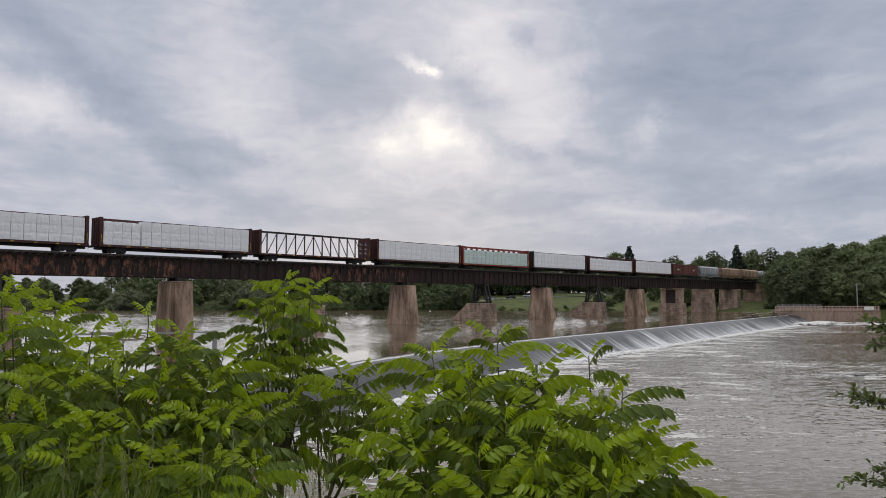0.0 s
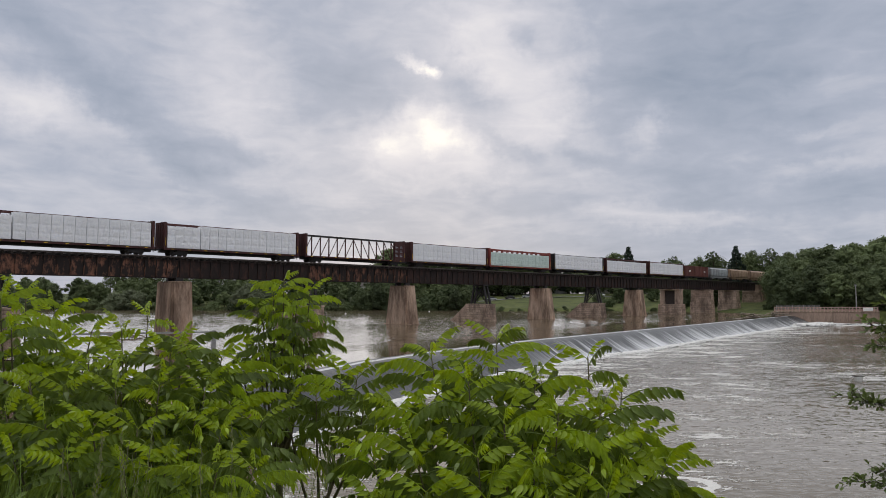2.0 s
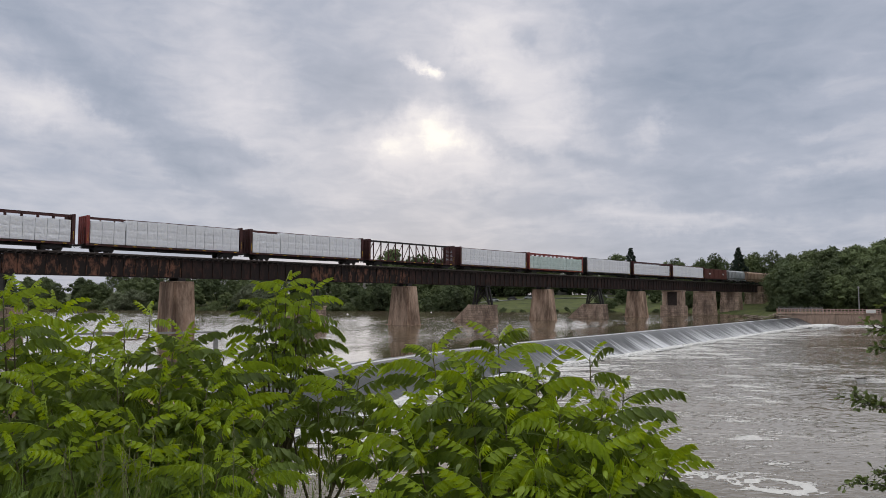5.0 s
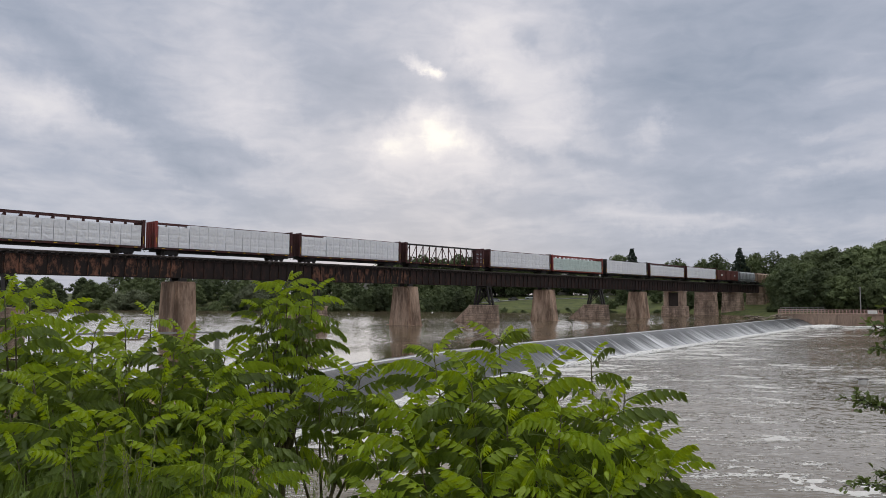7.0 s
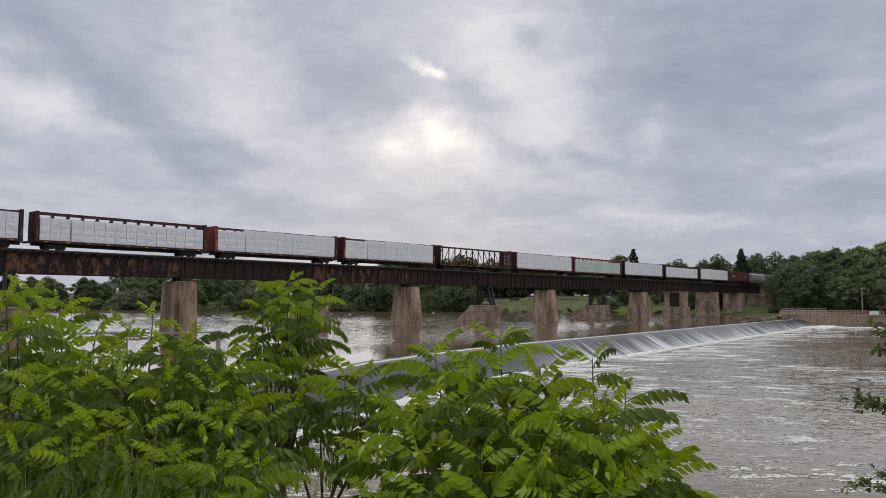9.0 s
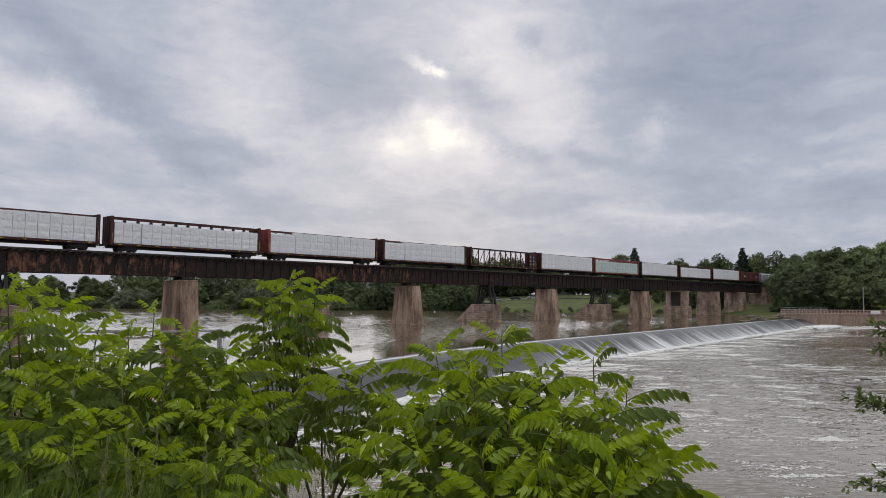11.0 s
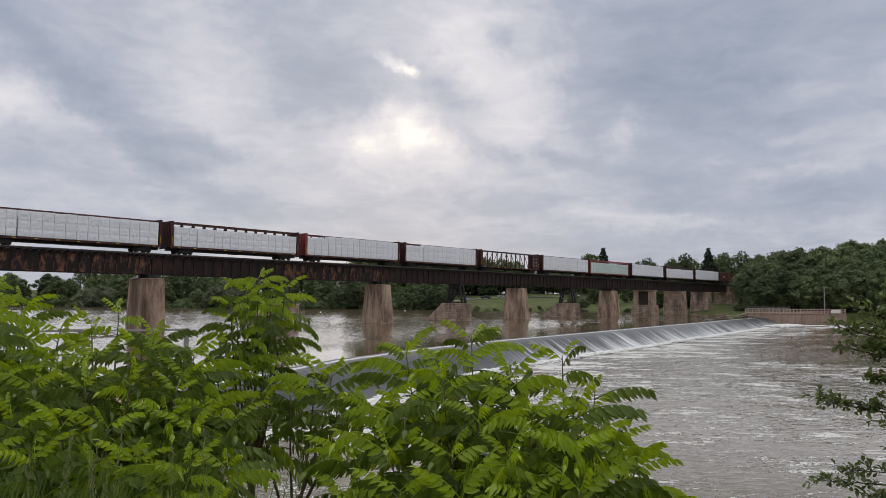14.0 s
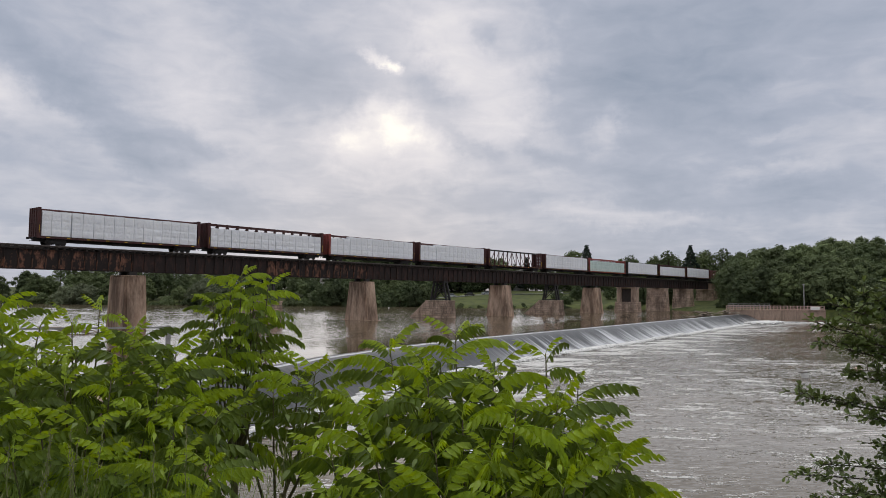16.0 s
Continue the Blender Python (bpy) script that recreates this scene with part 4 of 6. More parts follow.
                    tier = 0.055 * max(1 - min(1, abs(t - 0.10 - 0.02 * slope) * 24), 1 - min(1, abs(t + 0.22) * 24))
                    v.co = Vector((x0 + (i + 0.5 + u * 0.965) * w, side * (1.36 + puff - tier), deck + 0.06 + (t + 0.5) * h))
                low = bm.verts[:]
                border = [e for e in bm.edges if e.is_boundary]
                r = bmesh.ops.extrude_edge_only(bm, edges=border)
                for v in r["geom"]:
                    if isinstance(v, bmesh.types.BMVert):
                        v.co.y = side * 0.16
                bmesh.ops.recalc_face_normals(bm, faces=bm.faces)
                part("lumber_pack", bm, M[wrap], car, smooth=True).data.set_sharp_from_angle(angle=radians(50))
    running_gear(car, length)
    CARS.append((car, s0))
    return car


def boxcar(s0, length, label, paint):
    car = thing("boxcar", label, "railway car", group="cars of the freight train")
    bm = bmesh.new()
    box(bm, (length, 2.95, 3.3), (length / 2, 0, 2.7))
    bmesh.ops.bevel(bm, geom=list(bm.edges), offset=0.06, segments=1, affect="EDGES")
    part("body", bm, M[paint], car)
    bm = bmesh.new()
    for y in (-0.75, 0.75):
        box(bm, (length, 1.55, 0.08), (length / 2, y, 4.40), Euler((-0.12 if y > 0 else 0.12, 0, 0)).to_matrix())
    part("roof", bm, M[paint], car)
    for i in range(17):
        x = 0.3 + i * (length - 0.6) / 16
        for y in (-1.50, 1.50):
            bm = bmesh.new()
            box(bm, (0.14, 0.07, 3.15), (x, y, 2.7))
            part("rib", bm, M[paint], car)
    for y in (-1.53, 1.53):
        bm = bmesh.new()
        box(bm, (3.2, 0.08, 2.95), (length / 2, y, 2.68))
        for k in range(6):
            box(bm, (3.1, 0.12, 0.07), (length / 2, y, 1.4 + k * 0.5))
        part("sliding_door", bm, M[paint], car)
    for x, w in ((length * 0.18, 1.6), (length * 0.80, 1.2)):
        bm = bmesh.new()
        for k in range(2):
            box(bm, (w * 0.35, 0.01, 0.42), (x + k * w * 0.45, -1.555, 2.7))
        part("lettering", bm, M["chalk"], car, "unreadable white lettering bars")
    bm = bmesh.new()
    box(bm, (length, 2.6, 0.35), (length / 2, 0, 0.92))
    part("underframe", bm, M["iron"], car)
    running_gear(car, length, 2.2)
    CARS.append((car, s0))


def hopper(s0, length, label, paint):
    """A covered hopper with bowed sides, ribs, a roof walk and outlet bays."""
    car = thing("covered_hopper", label, "railway car", group="cars of the freight train")
    bm = bmesh.new()
    prof = [(-0.9, 1.15), (-1.45, 1.75), (-1.52, 2.8), (-1.45, 3.9), (-0.95, 4.35), (0.95, 4.35), (1.45, 3.9), (1.52, 2.8), (1.45, 1.75), (0.9, 1.15)]
    rings = [[bm.verts.new((x, y, z)) for y, z in prof] for x in (1.0, 1.8, length - 1.8, length - 1.0)]
    for k, ring in enumerate(rings):
        if k in (0, 3):
            for v in ring:
                v.co.x += (-1 if k else 1) * max(0, 2.2 - v.co.z) * 0.9
    for a, b in zip(rings, rings[1:]):
        for i in range(len(prof)):
            j = (i + 1) % len(prof)
            bm.faces.new((a[i], a[j], b[j], b[i]))
    bm.faces.new(rings[0]), bm.faces.new(rings[-1])
    bmesh.ops.recalc_face_normals(bm, faces=bm.faces)
    part("body", bm, M[paint], car)
    for i in range(11):
        x = 1.6 + i * (length - 3.2) / 10
        bm = bmesh.new()
        for s in (-1, 1):
            beam(bm, (x, s * 1.50, 1.75), (x, s * 1.56, 2.8), 0.10, 0.08)
            beam(bm, (x, s * 1.56, 2.8), (x, s * 1.49, 3.9), 0.10, 0.08)
        part("rib", bm, M[paint], car)
    bm = bmesh.new()
    box(bm, (length - 1.6, 0.7, 0.05), (length / 2, 0, 4.55))
    for i in range(9):
        box(bm, (0.08, 0.6, 0.20), (1.5 + i * (length - 3) / 8, 0, 4.43))
    part("roof_walk", bm, M["iron"], car)
    for i in range(3):
        bm = bmesh.new()
        x = length * (0.28 + 0.22 * i)
        box(bm, (2.4, 2.0, 0.75), (x, 0, 0.95), Euler((math.pi, 0, 0)).to_matrix(), taper=0.45)
        part("outlet", bm, M[paint], car)
    bm = bmesh.new()
    for x in (0.6, length - 0.6):
        box(bm, (1.4, 2.7, 0.16), (x, 0, 1.05))
        for y in (-1.3, 1.3):
            beam(bm, (x - 0.4, y, 1.05), (x + (0.5 if x < 3 else -0.5), y, 4.1), 0.07, 0.07)
    part("end_platform", bm, M["iron"], car)
    bm = bmesh.new()
    for y in (-1.42, 1.42):
        box(bm, (length - 0.6, 0.10, 0.25), (length / 2, y, 1.15))
    part("side_sill", bm, M[paint], car)
    running_gear(car, length, 1.9)
    CARS.append((car, s0))


def tank_car(s0, length, label, paint):
    car = thing("tank_car", label, "railway car", group="cars of the freight train")
    bm = bmesh.new()
    n, rings = 24, []
    for x, r in ((0.55, 0.5), (0.7, 1.05), (1.0, 1.38), (1.4, 1.48), (length - 1.4, 1.48), (length - 1.0, 1.38), (length - 0.7, 1.05), (length - 0.55, 0.5)):
        rings.append([bm.verts.new((x, r * math.cos(k * 2 * math.pi / n), 2.72 + r * math.sin(k * 2 * math.pi / n))) for k in range(n)])
    for a, b in zip(rings, rings[1:]):
        for k in range(n):
            bm.faces.new((a[k], a[(k + 1) % n], b[(k + 1) % n], b[k]))
    bm.faces.new(rings[0]), bm.faces.new(rings[-1])
    bmesh.ops.recalc_face_normals(bm, faces=bm.faces)
    part("tank", bm, M[paint], car, smooth=True)
    bm = bmesh.new()
    rod(bm, (length / 2, 0, 4.1), (length / 2, 0, 4.55), 0.42, seg=16)
    box(bm, (2.2, 1.6, 0.06), (length / 2, 0, 4.28))
    part("dome", bm, M["iron"], car)
    bm = bmesh.new()
    box(bm, (length - 0.4, 0.5, 0.35), (length / 2, 0, 0.98))
    for x in (2.2, length - 2.2):
        box(bm, (0.6, 2.2, 0.6), (x, 0, 1.35))
    part("underframe", bm, M["iron"], car)
    for x in (0.35, length - 0.35):
        bm = bmesh.new()
        box(bm, (0.9, 2.6, 0.08), (x, 0, 1.15))
        for y in (-1.25, 1.25):
            box(bm, (0.05, 0.05, 1.0), (x, y, 1.65))
        part("end_platform", bm, M["iron"], car)
    running_gear(car, length, 1.9)
    CARS.append((car, s0))


D0 = 37.75          # where the stepped-load car's rear stands at the start
full, low_load = 3.28, 2.86
centerbeam_car(D0 - 3 * PITCH, "brown lumber car, last of the train, with full white-wrapped packs", "brown", [(0.55, 4.2, full), (4.35, 22.75, full)])
centerbeam_car(D0 - 2 * PITCH, "dark brown lumber car with low white packs under open roof struts", "brown", [(0.55, 4.2, low_load), (4.35, 22.75, low_load)], open_top=1)
centerbeam_car(D0 - PITCH, "red-ended lumber car with white-wrapped packs, the first ones lower", "brown", [(0.55, 5.2, 3.0), (5.35, 22.75, full + 0.12)], rear_paint="red")
centerbeam_car(D0, "brown-ended lumber car with a stepped white-wrapped load", "brown", [(0.55, 5.6, 3.1), (5.75, 22.75, full + 0.12)])
empty = centerbeam_car(D0 + PITCH, "empty dark lumber car with a bare truss of posts and diagonals", "brown", None, rail_paint="black")


def end_panels(car):
    """Solid lettered panels at the front end of the empty car."""
    for k in range(2):
        bm = bmesh.new()
        box(bm, (1.0, 0.06, POST_H + 0.1), (21.1 + k * 1.15, -1.40, 1.12 + POST_H / 2))
        panel = part("side_panel", bevelled(bm, 0.02), M["brown"], car)
        bm = bmesh.new()
        for z in (1.9, 2.7, 3.5):
            box(bm, (0.62, 0.02, 0.14), (21.1 + k * 1.15, -1.44, z))
            box(bm, (0.16, 0.02, 0.5), (20.9 + k * 1.3, -1.44, z + 0.1))
        part("lettering", bm, M["strap"], panel, "faint unreadable pale lettering bars")


end_panels(empty)
centerbeam_car(D0 + 2 * PITCH + 0.4, "brown-ended lumber car fully loaded with white packs", "brown", [(0.55, 22.75, full + 0.1)])
centerbeam_car(D0 + 3 * PITCH - 0.3, "red lumber car with pale mint-wrapped packs", "red", [(0.55, 22.75, low_load)], wrap="mint", open_top=1)
centerbeam_car(D0 + 4 * PITCH, "black-ended lumber car fully loaded with white packs", "black", [(0.55, 22.75, full + 0.1)])
centerbeam_car(D0 + 5 * PITCH, "brown-ended lumber car with slightly lower white packs", "brown", [(0.55, 22.75, low_load + 0.1)], open_top=1)
centerbeam_car(D0 + 6 * PITCH, "maroon-ended lumber car fully loaded with white packs", "brown", [(0.55, 22.75, full)])
boxcar(D0 + 171.6, 18.2, "maroon boxcar with ribbed sides and white lettering", "maroon")
hopper(D0 + 190.8, 17.0, "light grey covered hopper with ribs", "grey")
hopper(D0 + 208.9, 18.0, "faded tan covered hopper with rust stains", "tan")
hopper(D0 + 228.0, 17.6, "faded tan covered hopper beside a like one", "tan")
tank_car(D0 + 246.8, 17.0, "dull grey tank car at the head of the visible train", "grey")

# ---- far banks: trees, wall, road, cars ----


def foliage(seed, clumps, leaves, leaf, mat, spread):
    """Clumps of small folded leaves; clumps: centre and radius."""
    rng = np.random.default_rng(seed)
    verts, faces = [], []
    bm = bmesh.new()
    bmesh.ops.create_icosphere(bm, subdivisions=2, radius=0.66)
    heart = [v.co.copy() for v in bm.verts]
    sides = [[v.index for v in f.verts] for f in bm.faces]
    bm.free()
    for (cx, cy, cz), r in clumps:
        k = len(verts)
        verts += [(cx + v.x * r * s, cy + v.y * r * s, cz + v.z * r * s * spread) for v, s in zip(heart, rng.uniform(0.55, 1.25, len(heart)))]
        faces += [tuple(k + i for i in f) for f in sides]
        n = max(8, int(1.5 * leaves * r * r))
        d = rng.normal(size=(n, 3))
        d /= np.linalg.norm(d, axis=1)[:, None]
        rad = r * (0.60 + 0.58 * rng.random(n))
        c = d * rad[:, None] * np.array([1, 1, spread]) + np.array([cx, cy, cz])
        face = d + rng.normal(size=(n, 3)) * 0.5
        a = np.cross(face, rng.normal(size=(n, 3)))
        a /= np.linalg.norm(a, axis=1)[:, None]
        b = np.cross(face, a)
        b /= np.linalg.norm(b, axis=1)[:, None]
        size = leaf * (0.6 + 0.8 * rng.random(n))[:, None]
        for p, u, v in zip(c, a * size, b * size * 0.8):
            k = len(verts)
            verts += [tuple(p - u * 0.6 - v), tuple(p + u), tuple(p - u * 0.6 + v)]
            faces.append((k, k + 1, k + 2))
    return quads_mesh("crown", verts, faces, mat)


def broadleaf(seed, height, width, mat, leaf=0.26, leaves=28, low=0.18):
    """Meshes of a tree's trunk with limbs and of its crown; the foot is at the origin."""
    rng = random.Random(seed)
    bm = bmesh.new()
    lean = Vector((rng.uniform(-0.4, 0.4), rng.uniform(-0.4, 0.4), 0))
    top = lean + Vector((0, 0, height * 0.8))
    tube(bm, [(0, 0, -0.8), lean * 0.3 + Vector((0, 0, height * 0.25)), lean * 0.7 + Vector((0, 0, height * 0.55)), top], [height * 0.026, height * 0.02, height * 0.012, 0.04])
    clumps = []
    n = 46
    for i in range(n):
        t = low + (0.97 - low) * (i + rng.random()) / n
        prof = math.sin(math.pi * min(1, (t - low + 0.12) / (1.10 - low))) ** 0.75
        ang = i * 2.4 + rng.uniform(-0.5, 0.5)
        out = width * 0.5 * prof * rng.uniform(0.45, 1.0)
        c = Vector((math.cos(ang) * out, math.sin(ang) * out, height * t)) + lean * t
        r = width * rng.choice((0.09, 0.12, 0.15, 0.20)) * rng.uniform(0.85, 1.15) * (0.6 + 0.5 * prof)
        clumps.append((tuple(c), r))
        if i % 4 == 0:
            tube(bm, [lean * t + Vector((0, 0, height * t * 0.7)), (lean * t + Vector((0, 0, height * t * 0.75)) + c) / 2, c], [height * 0.009, height * 0.006, 0.02], 5)
    clumps.append(((lean.x, lean.y, height * 0.5), width * 0.28))
    clumps.append(((lean.x, lean.y, height * 0.72), width * 0.24))
    return mesh_of(bm, M["bark"], name="trunk"), foliage(seed, clumps, leaves / (width / 8) ** 1.2, leaf, mat, 0.8)


def conifer(seed, height, width):
    rng = random.Random(seed)
    bm = bmesh.new()
    tube(bm, [(0, 0, -0.8), (0, 0, height * 0.5), (0, 0, height)], [height * 0.02, height * 0.012, 0.03])
    clumps = []
    for i in range(34):
        t = 0.12 + 0.88 * i / 34
        for k in range(4):
            a = i * 1.3 + k * 1.57
            out = width * 0.5 * (1.05 - t) * rng.uniform(0.4, 1.0)
            clumps.append(((math.cos(a) * out, math.sin(a) * out, height * t), width * 0.10 * (1.3 - t)))
    return mesh_of(bm, M["bark"], name="trunk"), foliage(seed, clumps, 110, 0.2, M["needles"], 0.5)


KINDS = {
    "tall": broadleaf(11, 15, 11, M["crown_a"]), "round": broadleaf(12, 11, 11, M["crown_a"]), "deep": broadleaf(13, 14, 12, M["crown_b"], low=0.06),
    "deep_b": broadleaf(14, 17, 12, M["crown_b"], low=0.06), "willow": broadleaf(15, 8.5, 10, M["crown_c"], low=0.05), "shrub": broadleaf(16, 4.2, 6.5, M["crown_a"], low=0.0),
    "shrub_b": broadleaf(17, 3.4, 6.0, M["crown_b"], low=0.0), "conifer": conifer(18, 17, 10.5), "light": broadleaf(19, 12, 9, M["crown_a"], leaves=28),
}
LABELS = {"tall": "tall leafy green tree on the far bank", "round": "rounded mid-green tree on the far bank", "deep": "dense dark green broadleaf tree",
          "deep_b": "tall dense dark green broadleaf tree", "willow": "pale silvery willow at the water's edge", "shrub": "low green bush at the water's edge",
          "shrub_b": "low dark bush at the water's edge", "conifer": "dark pointed conifer above the other trees", "light": "thin-crowned light green tree"}


def tree(kind, x, y, size=1.0, turn=0.0, sink=0.0, group="trees on the far banks"):
    """One tree or bush of a kind, rooted in the ground."""
    name = "bush" if kind.startswith("shrub") else "conifer" if kind == "conifer" else "tree"
    z = float(ground_height(np.array([x]), np.array([y]))[0])
    t = thing(name, LABELS[kind], "bush" if name == "bush" else "tree", pose(x, y, z - sink, 0, 0, turn), group=group)
    trunk, crown = KINDS[kind]
    part("trunk", trunk, None, t, m=Matrix.Scale(size, 4))
    part("crown", crown, None, t, m=Matrix.Scale(size, 4))
    return t


def woods(name, label, places):
    """Far trees that run together: one mesh of trunks and leaves."""
    blocks, faces, mats, start = [], [], [], 0
    for kind, x, y, size, turn in places:
        z = float(ground_height(np.array([x]), np.array([y]))[0])
        c, s = math.cos(radians(turn)), math.sin(radians(turn))
        for slot, me in enumerate(KINDS[kind]):
            n = len(me.vertices)
            co = np.empty(n * 3, np.float32)
            me.vertices.foreach_get("co", co)
            co = co.reshape(-1, 3) * size
            pos = np.stack([co[:, 0] * c - co[:, 1] * s + x, co[:, 0] * s + co[:, 1] * c + y, co[:, 2] + z], 1)
            for p in me.polygons:
                if slot == 0 or p.index % 5 < 2:
                    faces.append([v + start for v in p.vertices])
                    mats.append(slot if slot == 0 else (1 if kind in ("tall", "round", "light", "shrub") else 2))
            blocks.append(pos)
            start += n
    verts = np.concatenate(blocks)
    me = bpy.data.meshes.new(name)
    me.from_pydata(verts.tolist(), [], faces)
    for m in (M["bark"], M["crown_a"], M["crown_b"]):
        me.materials.append(m)
    me.polygons.foreach_set("material_index", mats)
    return tagged(new(name, me), label, "woods", kind="stuff")


def along(line, step, rng, back):
    """Places along a polyline, set back from it to the land side."""
    for (x0, y0), (x1, y1) in zip(line, line[1:]):
        length = math.hypot(x1 - x0, y1 - y0)
        nx, ny = (y1 - y0) / length, -(x1 - x0) / length
        if nx + ny < 0:
            nx, ny = -nx, -ny
        for k in range(max(1, int(length / step))):
            u = (k + rng.random()) / max(1, int(length / step))
            b = back + rng.uniform(-2, 3)
            yield x0 + u * (x1 - x0) + nx * b, y0 + u * (y1 - y0) + ny * b


def plant_far_banks():
    rng = random.Random(5)
    left = FAR_BANK[1:7]
    for back, step, kinds, size in ((1, 5, ("shrub", "shrub_b", "shrub"), 0.9), (6, 8, ("round", "willow", "tall"), 0.62), (15, 8, ("tall", "tall", "deep", "round"), 0.72),
                                    (30, 10, ("deep_b", "tall", "tall"), 0.72)):
        for x, y in along(left, step, rng, back):
            tree(rng.choice(kinds), x, y, size * rng.uniform(0.75, 1.2), rng.uniform(0, 360))
    for x, y in ((118, 289), (122, 286), (154, 250)):
        tree("willow", x, y, rng.uniform(1.0, 1.25), rng.uniform(0, 360))
    # the park slope beyond the bridge: open grass with a few trees
    for kind, x, y, s in (("round", 224, 214, 0.8), ("deep", 232, 208, 0.9), ("tall", 238, 226, 0.9), ("deep", 245, 214, 0.8), ("shrub", 262, 156, 0.9), ("deep", 268, 150, 0.55),
                          ("deep", 283, 142, 0.55), ("round", 288, 138, 0.5), ("shrub_b", 254, 147, 0.9), ("tall", 216, 218, 0.9), ("deep", 222, 204, 0.7), ("shrub", 214, 208, 0.9)):
        tree(kind, x, y, s, rng.uniform(0, 360))
    # dense trees where the park meets the woods
    for i in range(16):
        a, d = radians(40.8 + 9.5 * i / 15), rng.uniform(278, 300)
        tree(rng.choice(("deep", "round", "deep")), d * math.cos(a), d * math.sin(a), rng.uniform(0.55, 0.75), rng.uniform(0, 360))
    for i in range(6):
        a, d = radians(41.3 + 4.6 * i / 5), rng.uniform(325, 345)
        tree("deep_b", d * math.cos(a), d * math.sin(a), rng.uniform(1.15, 1.3), rng.uniform(0, 360))
    # a belt of trees behind the park road, running on into the skyline and far woods
    far = []
    for i in range(56):
        u = i / 55
        x, y = 236 + 92 * u + rng.uniform(-4, 4) + 10, 250 - 105 * u + rng.uniform(-4, 4) + 10
        far.append((rng.choice(("deep", "tall", "round", "deep_b")), x, y, rng.uniform(0.6, 0.95), rng.uniform(0, 360)))
    # taller trees beyond the park road
    for i in range(16):
        a, d = radians(35.2 + 6.6 * i / 15), rng.uniform(335, 352)
        x, y = d * math.cos(a), d * math.sin(a)
        need = 5.12 + d * math.tan(radians(rng.uniform(2.7, 3.5))) - float(ground_height(np.array([x]), np.array([y]))[0])
        far.append((rng.choice(("tall", "deep", "tall")), x, y, need / 15.2, rng.uniform(0, 360)))
    # skyline behind the train
    for i in range(40):
        x, y = 330 + rng.uniform(0, 60), 88 + i * 3.2 + rng.uniform(-3, 3)
        far.append((rng.choice(("deep", "tall", "deep_b")), x, y, rng.uniform(1.02, 1.36), rng.uniform(0, 360)))
    tree("conifer", 330, 124.5, 1.32), tree("conifer", 299, 162, 1.38), tree("conifer", 300, 196, 1.0)
    tree("light", 303, 171, 1.7, 40), tree("light", 232, 252, 1.95, 10)
    # the wooded right bank: a front row behind the wall, taller trees up the hill
    for i in range(112):
        row = i % 4
        heading = 17.5 - 24.5 * ((i // 4) + rng.random()) / 28
        away = (253, 268, 286, 306)[row] + rng.uniform(-4, 4)
        rise = np.interp(heading, (11.6, 12.9, 14.3, 16.0, 17.5, 18.8), (4.25, 4.1, 4.0, 3.8, 3.4, 2.7)) * (rng.uniform(0.35, 0.7), rng.uniform(0.6, 0.8), rng.uniform(0.78, 0.95), rng.uniform(0.9, 1.0))[row]
        x, y = away * math.cos(radians(heading)), away * math.sin(radians(heading))
        kind = rng.choice(("deep", "round", "tall", "deep_b"))
        tall = {"deep": 14.2, "round": 11.3, "tall": 15.2, "deep_b": 17.1}[kind]
        need = 5.12 + away * math.tan(radians(rise)) - float(ground_height(np.array([x]), np.array([y]))[0])
        tree(kind, x, y, max(0.5, need / tall), rng.uniform(0, 360))
    # undergrowth behind the last piers and along the park's shore
    for i in range(30):
        tree(rng.choice(("shrub", "shrub_b", "deep")), 258 + rng.uniform(0, 46), rng.uniform(108, 128), rng.uniform(0.5, 0.9), rng.uniform(0, 360))
    # woods far behind the park
    for i in range(60):
        a = radians(18 + i * 0.85)
        d = rng.uniform(400, 470)
        far.append((rng.choice(("deep", "tall", "deep_b")), d * math.cos(a), d * math.sin(a), rng.uniform(0.85, 1.1), rng.uniform(0, 360)))
    woods("far_woods", "distant mixed green woods behind park and railway", far)
    # bushes along the park's shore
    for x, y in along(FAR_BANK[6:11], 4.5, rng, 2.0):
        kind, size = rng.choice((("shrub", 0.35), ("shrub_b", 0.4), ("shrub", 0.25), ("shrub_b", 0.3)))
        for _ in range(2):
            tree(kind, x + rng.uniform(-2, 2), y + rng.uniform(-1.5, 1.5), size * rng.uniform(0.6, 1.2), rng.uniform(0, 360), 0.45)
    for x, y, s in ((250, 79, 1.0), (254, 80.5, 1.05), (259, 82, 1.1), (246.5, 76.5, 0.75), (264, 84, 1.15)):
        tree("deep", x, y, s, rng.uniform(0, 360))
    for i in range(24):
        x = 240 + 0.6 * i
        tree(rng.choice(("shrub", "shrub_b", "round")), x + rng.uniform(0, 5), 76 - 1.9 * i + rng.uniform(-2, 2), rng.uniform(0.6, 1.0), rng.uniform(0, 360))
    for i in range(22):
        tree(rng.choice(("shrub", "shrub_b")), 242 + rng.uniform(0, 18), rng.uniform(74, 84), rng.uniform(0.4, 0.75), rng.uniform(0, 360))


plant_far_banks()


